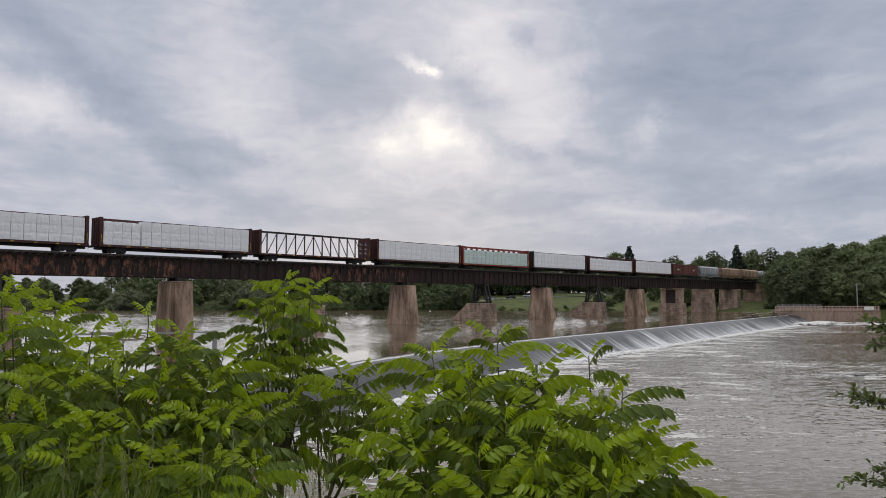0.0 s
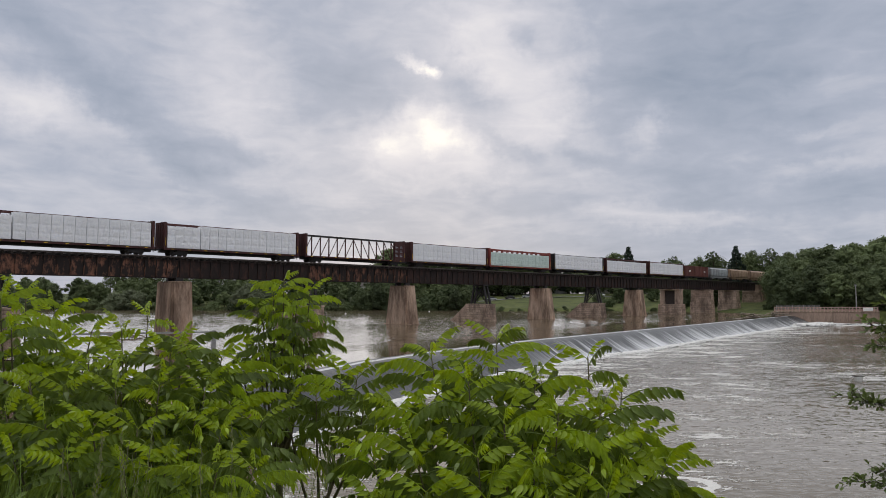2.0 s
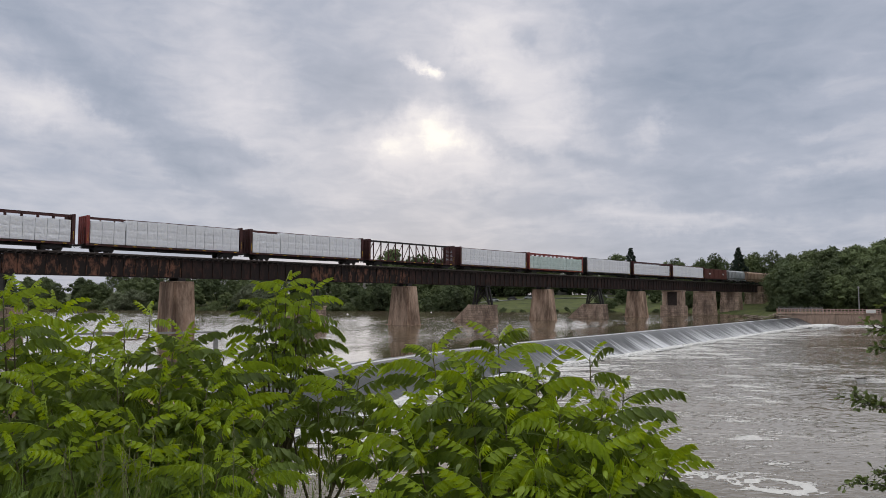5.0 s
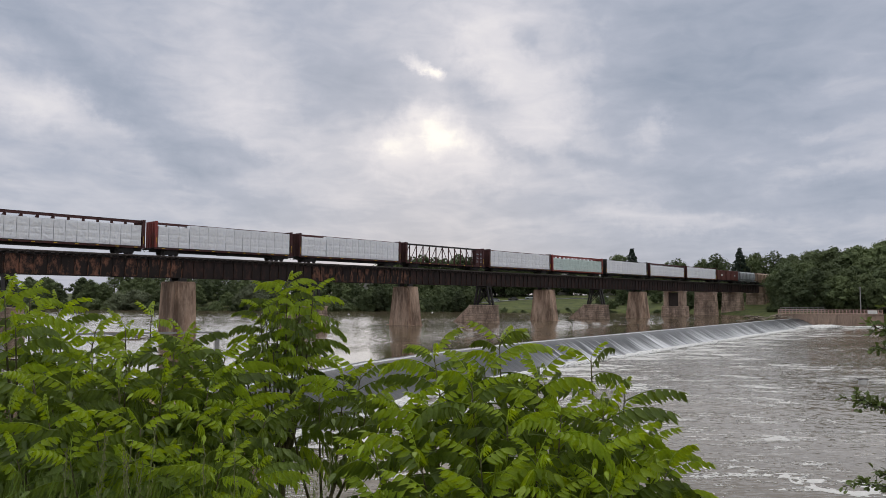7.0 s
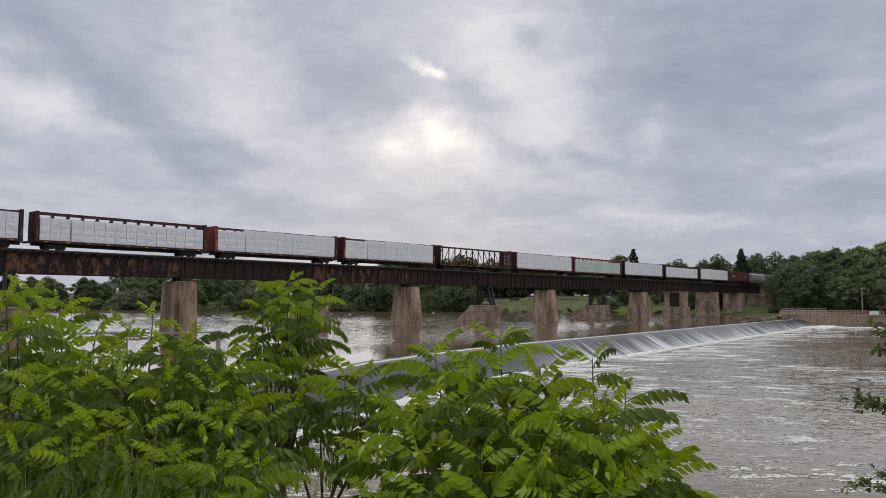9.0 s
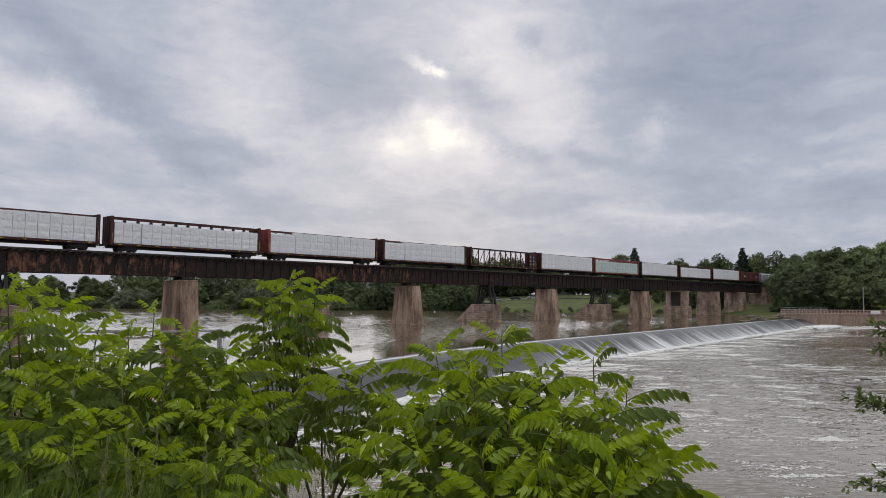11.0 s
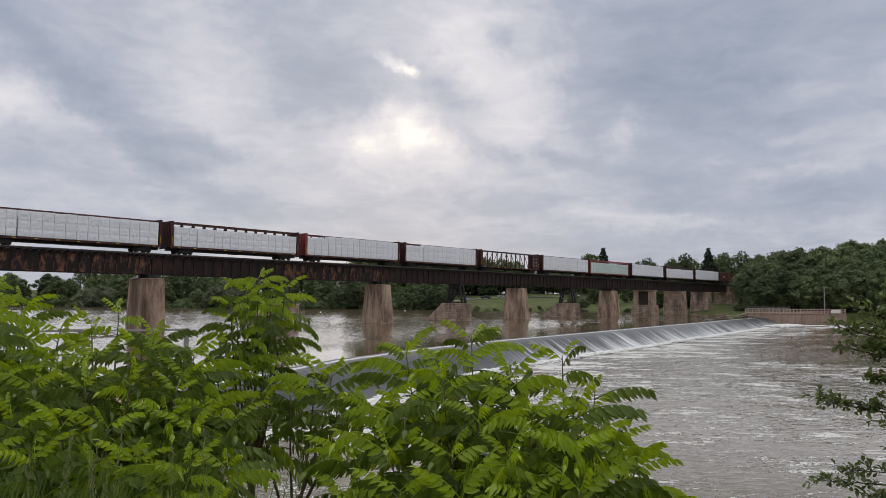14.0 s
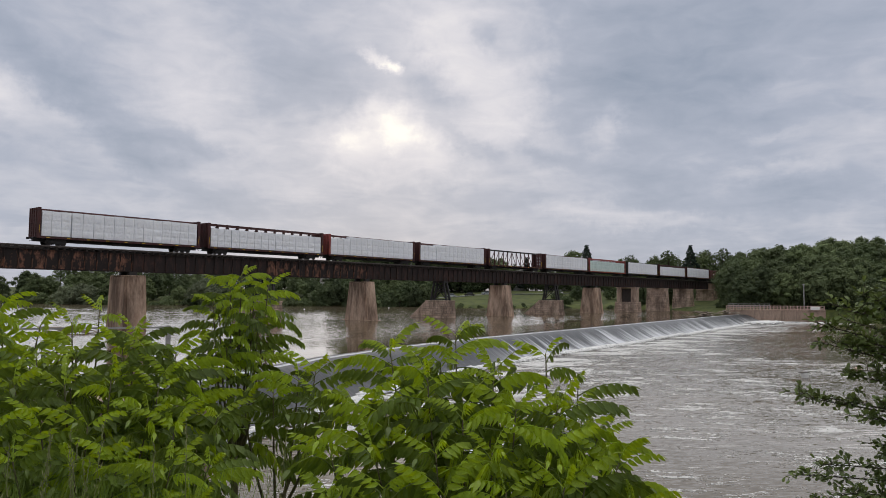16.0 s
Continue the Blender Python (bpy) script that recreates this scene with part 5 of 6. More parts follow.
def retaining_wall():
    a, b = Vector((216.2, 70.9, 0)), Vector((236.5, 48.7, 0))
    length = (b - a).length
    m = Matrix.Translation((a.x, a.y, 0)) @ pose(0, 0, 0, 0, 0, math.degrees(math.atan2(b.y - a.y, b.x - a.x)))
    wall = thing("wall_river", "stained concrete retaining wall beside the weir", "retaining wall", m, kind="structure")
    bm = bmesh.new()
    box(bm, (length, 1.0, 4.6), (length / 2, 0.5, -1.3))
    part("wall_face", bevelled(bm, 0.06), M["wall"], wall)
    bm = bmesh.new()
    box(bm, (length + 0.2, 1.3, 0.3), (length / 2, 0.5, 1.16))
    part("coping", bevelled(bm, 0.05), M["wall"], wall)
    for i in range(14):
        bm = bmesh.new()
        box(bm, (0.5, 0.35, 3.2), (0.8 + i * (length - 1.6) / 13, 0.13, -1.2))
        part("buttress", bm, M["wall"], wall)
    rail = thing("railing", "faded pinkish railing along the retaining wall", "railing", m @ pose(0, 0.5, 1.31))
    bm = bmesh.new()
    box(bm, (0.20, 0.16, 1.25), (0, 0, 0.62))
    post = mesh_of(bm, M["rail_pink"], name="post")
    for i in range(30):
        part("post", post, None, rail, m=pose(0.2 + i * (length - 0.4) / 29, 0, 0))
    for z in (0.20, 0.62, 1.18):
        bm = bmesh.new()
        box(bm, (length, 0.08, 0.17), (length / 2, 0, z))
        part("bar", bm, M["rail_pink"], rail)
    sign = thing("sign_board", "pale blue-white board fixed on the railing", "sign", m @ pose(length * 0.90, 0.42, 1.9))
    bm = bmesh.new()
    box(bm, (2.8, 0.05, 1.0), (0, 0, 0))
    part("board", bm, M["chalk"], sign)
    fence = thing("fence", "low grey fence behind the retaining wall", "fence", m @ pose(2.5, 4.5, 1.2))
    for i in range(9):
        bm = bmesh.new()
        box(bm, (0.12, 0.12, 1.9), (i * 1.6, 0, 0.95))
        part("post", bm, M["rail_grey"], fence)
    for z in (0.9, 1.4, 1.85):
        bm = bmesh.new()
        box(bm, (12.8, 0.06, 0.12), (6.4, 0, z))
        part("bar", bm, M["rail_grey"], fence)


retaining_wall()


def lamp_post(x, y):
    z = float(ground_height(np.array([x]), np.array([y]))[0])
    lamp = thing("street_lamp", "thin grey street lamp before dark trees", "street lamp", pose(x, y, z))
    bm = bmesh.new()
    top = 8.9 - z
    rod(bm, (0, 0, 0), (0, 0, top), 0.17, 0.13)
    part("pole", bm, M["rail_grey"], lamp)
    bm = bmesh.new()
    box(bm, (0.9, 0.4, 0.28), (-0.2, 0, top + 0.05))
    part("lamp_head", bm, M["rail_grey"], lamp)


lamp_post(233.6, 53.9)


def parked_car(x, y, turn, paint, label):
    z = float(ground_height(np.array([x]), np.array([y]))[0])
    car = thing("parked_car", label, "car", pose(x, y, z + 0.05, 0, 0, turn), group="cars parked above the grass bank")
    bm = bmesh.new()
    box(bm, (4.4, 1.8, 0.62), (0, 0, 0.66))
    part("body", bevelled(bm, 0.16), M[paint], car)
    bm = bmesh.new()
    box(bm, (2.5, 1.6, 0.62), (-0.2, 0, 1.25), taper=0.74)
    part("cabin", bevelled(bm, 0.08), M["glass_dark"], car)
    bm = bmesh.new()
    box(bm, (1.7, 1.2, 0.05), (-0.2, 0, 1.57))
    part("roof", bm, M[paint], car)
    for wx in (-1.4, 1.4):
        for wy in (-0.82, 0.82):
            bm = bmesh.new()
            rod(bm, (wx, wy - 0.1, 0.33), (wx, wy + 0.1, 0.33), 0.33, seg=14)
            part("wheel", bm, M["iron"], car)


for x, y, turn, paint, label in ((242, 197.5, 150, "grey", "silver parked car"), (250, 193.5, 150, "black", "dark parked car"), (258.5, 190.5, 150, "grey", "silver parked car"),
                                 (264, 189, 150, "black", "dark parked car"), (290, 172, 140, "chalk", "white parked car")):
    parked_car(x, y, turn, paint, label + " above the grassy bank")


def house(x, y, w, turn):
    z = float(ground_height(np.array([x]), np.array([y]))[0])
    h = thing("house", "pale house with a grey pitched roof among trees", "house", pose(x, y, z, 0, 0, turn), group="houses beyond the park")
    bm = bmesh.new()
    box(bm, (w, 8, 4.5), (0, 0, 2.0))
    part("wall", bm, M["house"], h)
    bm = bmesh.new()
    v = [bm.verts.new(p) for p in ((-w / 2 - 0.4, -4.5, 4.2), (w / 2 + 0.4, -4.5, 4.2), (w / 2 + 0.4, 4.5, 4.2), (-w / 2 - 0.4, 4.5, 4.2), (-w / 2 - 0.4, 0, 6.6), (w / 2 + 0.4, 0, 6.6))]
    for f in ((0, 1, 5, 4), (2, 3, 4, 5), (0, 4, 3), (1, 2, 5), (0, 3, 2, 1)):
        bm.faces.new([v[i] for i in f])
    part("roof", bm, M["roof"], h)
    for i in range(3):
        bm = bmesh.new()
        box(bm, (1.2, 0.1, 1.3), (-w / 3 + i * w / 3, -4.03, 2.3))
        part("window", bm, M["glass_dark"], h)


house(300, 205, 14, 140), house(318, 190, 12, 140), house(286, 222, 12, 140), house(232, 260, 16, 130)


def road():
    bm = bmesh.new()
    pts = [(228, 206), (242, 199), (256, 193), (270, 187), (288, 176), (304, 160)]
    prev = None
    for i, (x, y) in enumerate(pts):
        z = float(ground_height(np.array([x]), np.array([y]))[0]) + 0.12
        a, b = bm.verts.new((x - 1.6, y - 2.4, z)), bm.verts.new((x + 1.6, y + 2.4, z))
        if prev:
            bm.faces.new((prev[0], a, b, prev[1]))
        prev = (a, b)
    ob = new("road", mesh_of(bm, M["asphalt"]))
    ob.modifiers.new("thick", "SOLIDIFY").thickness = 0.2
    tagged(ob, "pale asphalt park road above the grass bank", "road", kind="structure")


road()



def park_sign(x, y):
    z = float(ground_height(np.array([x]), np.array([y]))[0])
    s = thing("park_sign", "small white notice board on a post in the park grass", "sign", pose(x, y, z, 0, 0, 43))
    bm = bmesh.new()
    rod(bm, (0, 0, -0.3), (0, 0, 1.6), 0.08)
    part("post", bm, M["rail_grey"], s)
    bm = bmesh.new()
    box(bm, (0.08, 1.1, 1.9), (-0.1, 0, 2.2))
    part("board", bevelled(bm, 0.02), M["chalk"], s)


park_sign(230, 202.8)

# ---- on and beside the water ----


def driftwood(x, y, z, length, turn, label, seed, n=3):
    rng = random.Random(seed)
    t = thing("driftwood", label, "driftwood", pose(x, y, z, 0, 0, turn), group="driftwood caught in the river")
    for i in range(n):
        bm = bmesh.new()
        pts = [Vector((-length / 2 + length * k / 5, rng.uniform(-0.2, 0.2) * length * 0.35, 0.08 + rng.uniform(0, 0.3))) for k in range(6)]
        tube(bm, pts, [0.10, 0.16, 0.14, 0.11, 0.08, 0.03], 7)
        part("branch", bm, M["log"], t, m=pose(rng.uniform(-1, 1), rng.uniform(-0.5, 0.5), i * 0.12, 0, rng.uniform(-6, 6), rng.uniform(-25, 25)))
    return t


driftwood(37.5, 90, 0, 6.5, -50, "dark driftwood log lying in the calm pool", 1, 4)
driftwood(186, 66.5, 0.02, 13, 10, "pale driftwood trunks stranded on the weir's crest", 2, 8)
driftwood(205, 67.6, 0.05, 9, 12, "pale driftwood trunks stranded on the weir's crest", 3, 9)
driftwood(214, 69, 0.1, 6, 60, "pale driftwood trunks stranded on the weir's crest", 4, 4)
driftwood(168, 63.3, 0.02, 5, 0, "pale driftwood trunks stranded on the weir's crest", 6, 2)


def rock(x, y, z, w, label, seed):
    bm = bmesh.new()
    bmesh.ops.create_icosphere(bm, subdivisions=3, radius=0.5)
    for v in bm.verts:
        k = 1 + 0.35 * noise.noise(v.co * 2.2 + Vector((seed, 0, 0)))
        v.co = Vector((v.co.x * w * k, v.co.y * w * 0.7 * k, v.co.z * w * 0.42 * k))
    t = thing("rock", label, "rock", pose(x, y, z))
    part("stone_body", bm, M["stone"], t, smooth=True)


def barrel_float(x, y):
    t = thing("mooring_float", "pale round float with a dark flat top in the river", "float", pose(x, y, LOW))
    bm = bmesh.new()
    rod(bm, (0, 0, -0.2), (0, 0, 0.42), 0.28, 0.40, 16)
    part("drum", bm, M["buoy"], t)
    bm = bmesh.new()
    box(bm, (0.95, 0.5, 0.06), (0, 0, 0.45), Euler((0, 0, radians(-45))).to_matrix())
    part("plank", bevelled(bm, 0.03), M["tie"], t)


barrel_float(72.5, 16.8)
rock(84, 14.5, LOW, 1.3, "small dark rock breaking the surface", 3)


def buoy(x, y):
    t = thing("buoy", "small white buoy floating on the pool", "buoy", pose(x, y, 0), group="white buoys on the pool")
    bm = bmesh.new()
    rod(bm, (0, 0, -0.2), (0, 0, 0.16), 0.42, 0.34, 14)
    part("float", bm, M["buoy"], t)
    bm = bmesh.new()
    rod(bm, (0, 0, 0.16), (0, 0, 0.48), 0.16, 0.10, 10)
    part("mast", bm, M["buoy"], t)


buoy(141.5, 174), buoy(184, 179), buoy(229, 160)


def gate_frame():
    """Galvanised pipe frame by the near end of the weir."""
    f = thing("pipe_frame", "grey galvanised pipe frame by the near end of the weir", "railing", pose(14.65, 26.3, 0.12, 0, 0, -25))
    for x in (-7.5, 0):
        bm = bmesh.new()
        box(bm, (0.18, 0.18, 5.2), (x, 0, 1.1))
        part("post", bm, M["rail_grey"], f)
    for z in (3.62,):
        bm = bmesh.new()
        box(bm, (7.6, 0.07, 0.07), (-3.75, 0, z))
        part("bar", bm, M["rail_grey"], f)
    base = thing("gate_block", "low concrete block at the near end of the weir", "concrete block", pose(13, 27, 0))
    bm = bmesh.new()
    box(bm, (7, 4, 4.2), (0, 0.5, -1.2), Euler((0, 0, radians(-25))).to_matrix())
    part("block", bevelled(bm, 0.08), M["wall"], base)


gate_frame()

# ---- plants close to the camera ----


def pinnate_leaf(seed, pairs, bend, hang, mats):
    """A compound leaf one metre long along +x: an arching stalk with pointed leaflets that hang from it in pairs."""
    rng = random.Random(seed)
    verts, faces, pts, tangents = [], [], [Vector((0, 0, 0))], []
    sway, n = rng.uniform(-0.35, 0.35), 12
    for i in range(n + 1):
        a, y = -bend * (i / n) ** 1.3, sway * i / n
        tangents.append(Vector((math.cos(a) * math.cos(y), math.cos(a) * math.sin(y), math.sin(a))))
        pts.append(pts[-1] + tangents[-1] / n)

    def spine(t):
        k = min(n - 1, int(t * n))
        return pts[k].lerp(pts[k + 1], t * n - k), tangents[k]
    for i in range(0, n + 1, 2):
        r = 0.0095 * (1 - 0.8 * i / n) + 0.002
        p = pts[i]
        verts += [p + Vector((0, r, 0)), p + Vector((0, -r * 0.6, r)), p + Vector((0, -r * 0.6, -r))]
    for i in range(n // 2):
        for k in range(3):
            a, b = i * 3 + k, i * 3 + (k + 1) % 3
            faces.append((a, b, b + 3, a + 3))

    def leaflet(base, way, up, size):
        side = way.cross(up).normalized()
        up = side.cross(way).normalized()
        w, curl, fold, skew = size * rng.uniform(0.165, 0.20), rng.uniform(0.10, 0.34), rng.uniform(0.15, 0.4), rng.uniform(-0.10, 0.10)
        n0 = len(verts)
        for t, k in ((0.0, 0.05), (0.10, 0.62), (0.30, 1.0), (0.55, 0.86), (0.80, 0.42)):
            c = base + way * size * t - up * size * curl * t * t + side * size * skew * t * t
            verts.extend([c - side * w * k + up * w * k * fold, c, c + side * w * k + up * w * k * fold])
        verts.append(base + way * size - up * size * curl * 1.1 + side * size * skew)
        for i in range(4):
            a = n0 + i * 3
            faces.extend([(a, a + 3, a + 4, a + 1), (a + 1, a + 4, a + 5, a + 2)])
        a, e = n0 + 12, n0 + 15
        faces.extend([(a, e, a + 1), (a + 1, e, a + 2)])
    for i in range(pairs):
        t = 0.17 + 0.78 * i / (pairs - 1)
        for s in (-1, 1):
            p, along_leaf = spine(min(0.99, t + rng.uniform(-0.015, 0.015)))
            flat = Vector((-along_leaf.y, along_leaf.x, 0)).normalized() * s
            over = flat.cross(along_leaf) * s
            size = 0.255 * (0.72 + 0.36 * math.sin(math.pi * (0.12 + 0.80 * t))) * rng.uniform(0.85, 1.12)
            way = along_leaf * rng.uniform(0.25, 0.55) + flat * rng.uniform(0.45, 0.75) - Vector((0, 0, hang * rng.uniform(0.8, 1.5)))
            leaflet(p, way.normalized(), (Vector((0, 0, 0.8)) + flat * hang * 0.9 - along_leaf * 0.2).normalized(), size)
    p, along_leaf = spine(1.0)
    leaflet(p, along_leaf, Vector((0.8, 0.1, 0.6)), 0.19)
    made = []
    for m in mats:
        me = quads_mesh("leaf", [tuple(v) for v in verts], faces, m)
        me.shade_smooth()
        made.append(me)
    return made


LEAF_SHAPES = ((7, 1.1, 1.4), (8, 1.5, 1.7), (7, 0.9, 1.0), (8, 1.3, 2.0), (7, 1.0, 1.5), (8, 1.2, 1.2), (8, 1.1, 1.8), (6, 0.7, 0.7), (6, 0.9, 0.9))
LEAVES = [pinnate_leaf(100 + i, p, b, h, (M["leaf"], M["leaf_young_lit"])) for i, (p, b, h) in enumerate(LEAF_SHAPES)]


def pinnate_shrub(label, base, tips, leaf_length, count, seed, leafy=0.42, young_lit_share=0.5, group="sapling thicket", drop=0.45):
    """A trunk that forks into rising shoots; each shoot carries arching compound leaves spirally round its upper end."""
    rng = random.Random(seed)
    gz = float(ground_height(np.array([base[0]]), np.array([base[1]]))[0])
    root = Vector((base[0], base[1], gz))
    plant = thing("sapling", label, "shrub", Matrix.Translation(root), group=group)
    shoots = [Vector(t) for t in tips]
    crown = sum(shoots, Vector()) / len(shoots)
    fork = root.lerp(Vector((crown.x, crown.y, min(t.z for t in shoots) - drop)), 0.85)
    bm = bmesh.new()
    tube(bm, [(0, 0, -0.1), (fork - root) * 0.5 + Vector((0.05, -0.04, 0)), fork - root], [0.030, 0.024, 0.018], 7)
    part("trunk", bm, M["stem"], plant, smooth=True)
    for tip in shoots:
        start = root + (fork - root) * rng.uniform(0.88, 1.0)
        out = Vector((tip.x - start.x, tip.y - start.y, 0))
        mid = start.lerp(tip, 0.5) + out * 0.25 - Vector((0, 0, 0.05))

        def at(t):
            return start * (1 - t) ** 2 + mid * 2 * t * (1 - t) + tip * t * t
        bm = bmesh.new()
        tube(bm, [at(i / 9) - root for i in range(10)], [0.011 * (1 - 0.75 * i / 9) for i in range(10)], 6)
        shoot = part("shoot", bm, M["stem"], plant, smooth=True)
        zone = min(0.9, leafy / max(0.3, (tip - start).length))
        ang = rng.uniform(0, 6.28)
        for k in range(count):
            u = k / (count - 1)
            t = 1 - zone * (1 - u) ** 1.6
            ang += 2.4 + rng.uniform(-0.35, 0.35)
            rise = 8 + 48 * u ** 2.2 + rng.uniform(-14, 14)
            size = leaf_length * (1.02 - 0.50 * u ** 4) * rng.uniform(0.75, 1.15)
            m = Matrix.Translation(at(t) - root) @ pose(0, 0, 0, rng.uniform(-22, 22), -rise, math.degrees(ang)) @ Matrix.Scale(size, 4)
            # bright leaves gather at the tips; the darker inner ones paint in shade
            young = u > 0.87 or rng.random() < young_lit_share * u
            shape = rng.choice((7, 8, 2)) if u > 0.85 else rng.randrange(7)
            part("leaf", LEAVES[shape][1 if young else 0], None, shoot, m=m)
    return plant


RIGHT_TIPS = [(2.77, 2.23, 4.95), (2.48, 2.40, 4.88), (2.68, 1.93, 4.79), (2.41, 2.10, 4.78), (2.86, 1.70, 4.65), (2.58, 1.74, 4.66), (2.36, 1.86, 4.66), (2.25, 2.21, 4.67), (2.31, 2.47, 4.63),
              (2.78, 1.56, 4.53), (2.56, 1.57, 4.53), (2.31, 1.67, 4.53), (2.13, 1.81, 4.55), (2.04, 2.06, 4.53), (2.05, 2.33, 4.47), (2.62, 1.42, 4.42), (2.42, 1.41, 4.42), (2.22, 1.54, 4.42),
              (2.04, 1.69, 4.42), (1.93, 1.89, 4.43), (1.92, 2.18, 4.36), (2.35, 1.33, 4.28), (2.12, 1.51, 4.28), (1.94, 1.73, 4.28), (1.81, 2.00, 4.26), (2.62, 2.20, 4.82), (2.90, 2.05, 4.74), (2.70, 2.42, 4.70),
              (3.04, 1.72, 4.62), (2.98, 1.56, 4.52), (2.86, 1.40, 4.44), (2.78, 1.30, 4.30)]
LEFT_TIPS = [(1.44, 3.84, 4.83), (1.54, 3.62, 4.84), (1.71, 3.50, 4.88), (1.86, 3.43, 4.82), (1.11, 3.64, 4.78), (1.19, 3.40, 4.76), (1.37, 3.33, 4.75), (1.54, 3.25, 4.76), (1.72, 3.16, 4.71),
             (1.98, 3.24, 4.68), (0.94, 3.37, 4.69), (1.05, 3.23, 4.64), (1.18, 3.08, 4.62), (1.34, 3.02, 4.61), (1.64, 2.86, 4.59), (1.90, 2.94, 4.59), (0.89, 3.07, 4.55), (1.04, 2.95, 4.53),
             (1.22, 2.86, 4.50), (1.36, 2.79, 4.50), (1.48, 2.61, 4.47), (1.66, 2.62, 4.46), (1.38, 2.57, 4.36), (1.50, 2.48, 4.34), (1.20, 3.95, 4.72), (1.62, 3.05, 4.62),
             (1.78, 3.52, 4.94), (1.93, 3.38, 4.85), (1.84, 3.30, 4.76)]
CORNER_TIPS = [(1.30, 4.38, 5.15), (1.12, 4.17, 5.12), (1.47, 4.44, 5.06), (1.14, 4.04, 4.97), (1.40, 4.17, 4.87), (1.62, 4.28, 4.93), (1.05, 4.30, 4.85), (1.30, 4.10, 4.75)]
for k, root_at in enumerate(((2.62, 2.12), (2.40, 1.95), (2.72, 1.80))):
    pinnate_shrub("broad bright green sapling clump with long pinnate leaves", root_at, [(x, y, z - 0.03) for x, y, z in RIGHT_TIPS[k::3]], 0.33, 19, 21 + k, leafy=0.58, young_lit_share=0.55)
pinnate_shrub("thin sapling shoot with a few pinnate leaves beside the broad clump", (2.95, 1.85), [(3.08, 1.90, 4.83), (3.12, 1.74, 4.68)], 0.30, 8, 27, leafy=0.34, young_lit_share=0.8)
for k, root_at in enumerate(((1.45, 3.35), (1.25, 3.1), (1.6, 3.15))):
    pinnate_shrub("dense green sapling clump with drooping pinnate leaves", root_at, [(x, y, z - 0.04) for x, y, z in LEFT_TIPS[k::3]], 0.295, 21, 31 + k, leafy=0.66, young_lit_share=0.3)
# hardly any bright leaves here: the thicket's inner shade put into leaf colour
pinnate_shrub("shaded sapling low inside the dense thicket", (1.5, 3.5), [(1.60, 3.52, 4.66), (1.75, 3.34, 4.62), (1.46, 3.48, 4.68), (1.88, 3.16, 4.58), (1.30, 3.62, 4.66), (1.55, 3.30, 4.56), (1.15, 3.50, 4.62)], 0.29, 16, 38, leafy=0.5, young_lit_share=0.05)
pinnate_shrub("tall sapling with dark green pinnate leaves", (1.25, 4.25), CORNER_TIPS, 0.28, 20, 36, leafy=0.7, young_lit_share=0.9)
pinnate_shrub("slim upright sapling with tiers of pinnate leaves", (2.5, 3.7), [(2.51, 3.68, 5.23), (2.67, 3.63, 5.17), (2.58, 3.68, 5.03), (2.40, 3.73, 4.98), (2.62, 3.66, 4.88), (2.42, 3.68, 4.80), (2.62, 3.60, 4.74), (2.24, 3.70, 4.72),
              (2.45, 3.70, 5.14), (2.59, 3.66, 5.11), (2.36, 3.74, 5.07)],
              0.235, 14, 43, leafy=0.34, young_lit_share=0.8, drop=0.12)
pinnate_shrub("small sapling top with yellow-green young leaves", (1.8, 3.95), [(1.78, 3.92, 5.02), (1.66, 3.97, 4.94)], 0.27, 8, 44, leafy=0.3, young_lit_share=1.0)
pinnate_shrub("shaded sapling with spreading pinnate leaves over the water", (2.3, 3.3), [(2.63, 3.27, 4.64), (2.47, 3.29, 4.57), (2.62, 3.05, 4.52), (2.26, 3.26, 4.54), (2.78, 3.30, 4.66)], 0.30, 12, 45, leafy=0.28, young_lit_share=0.3, drop=0.15)


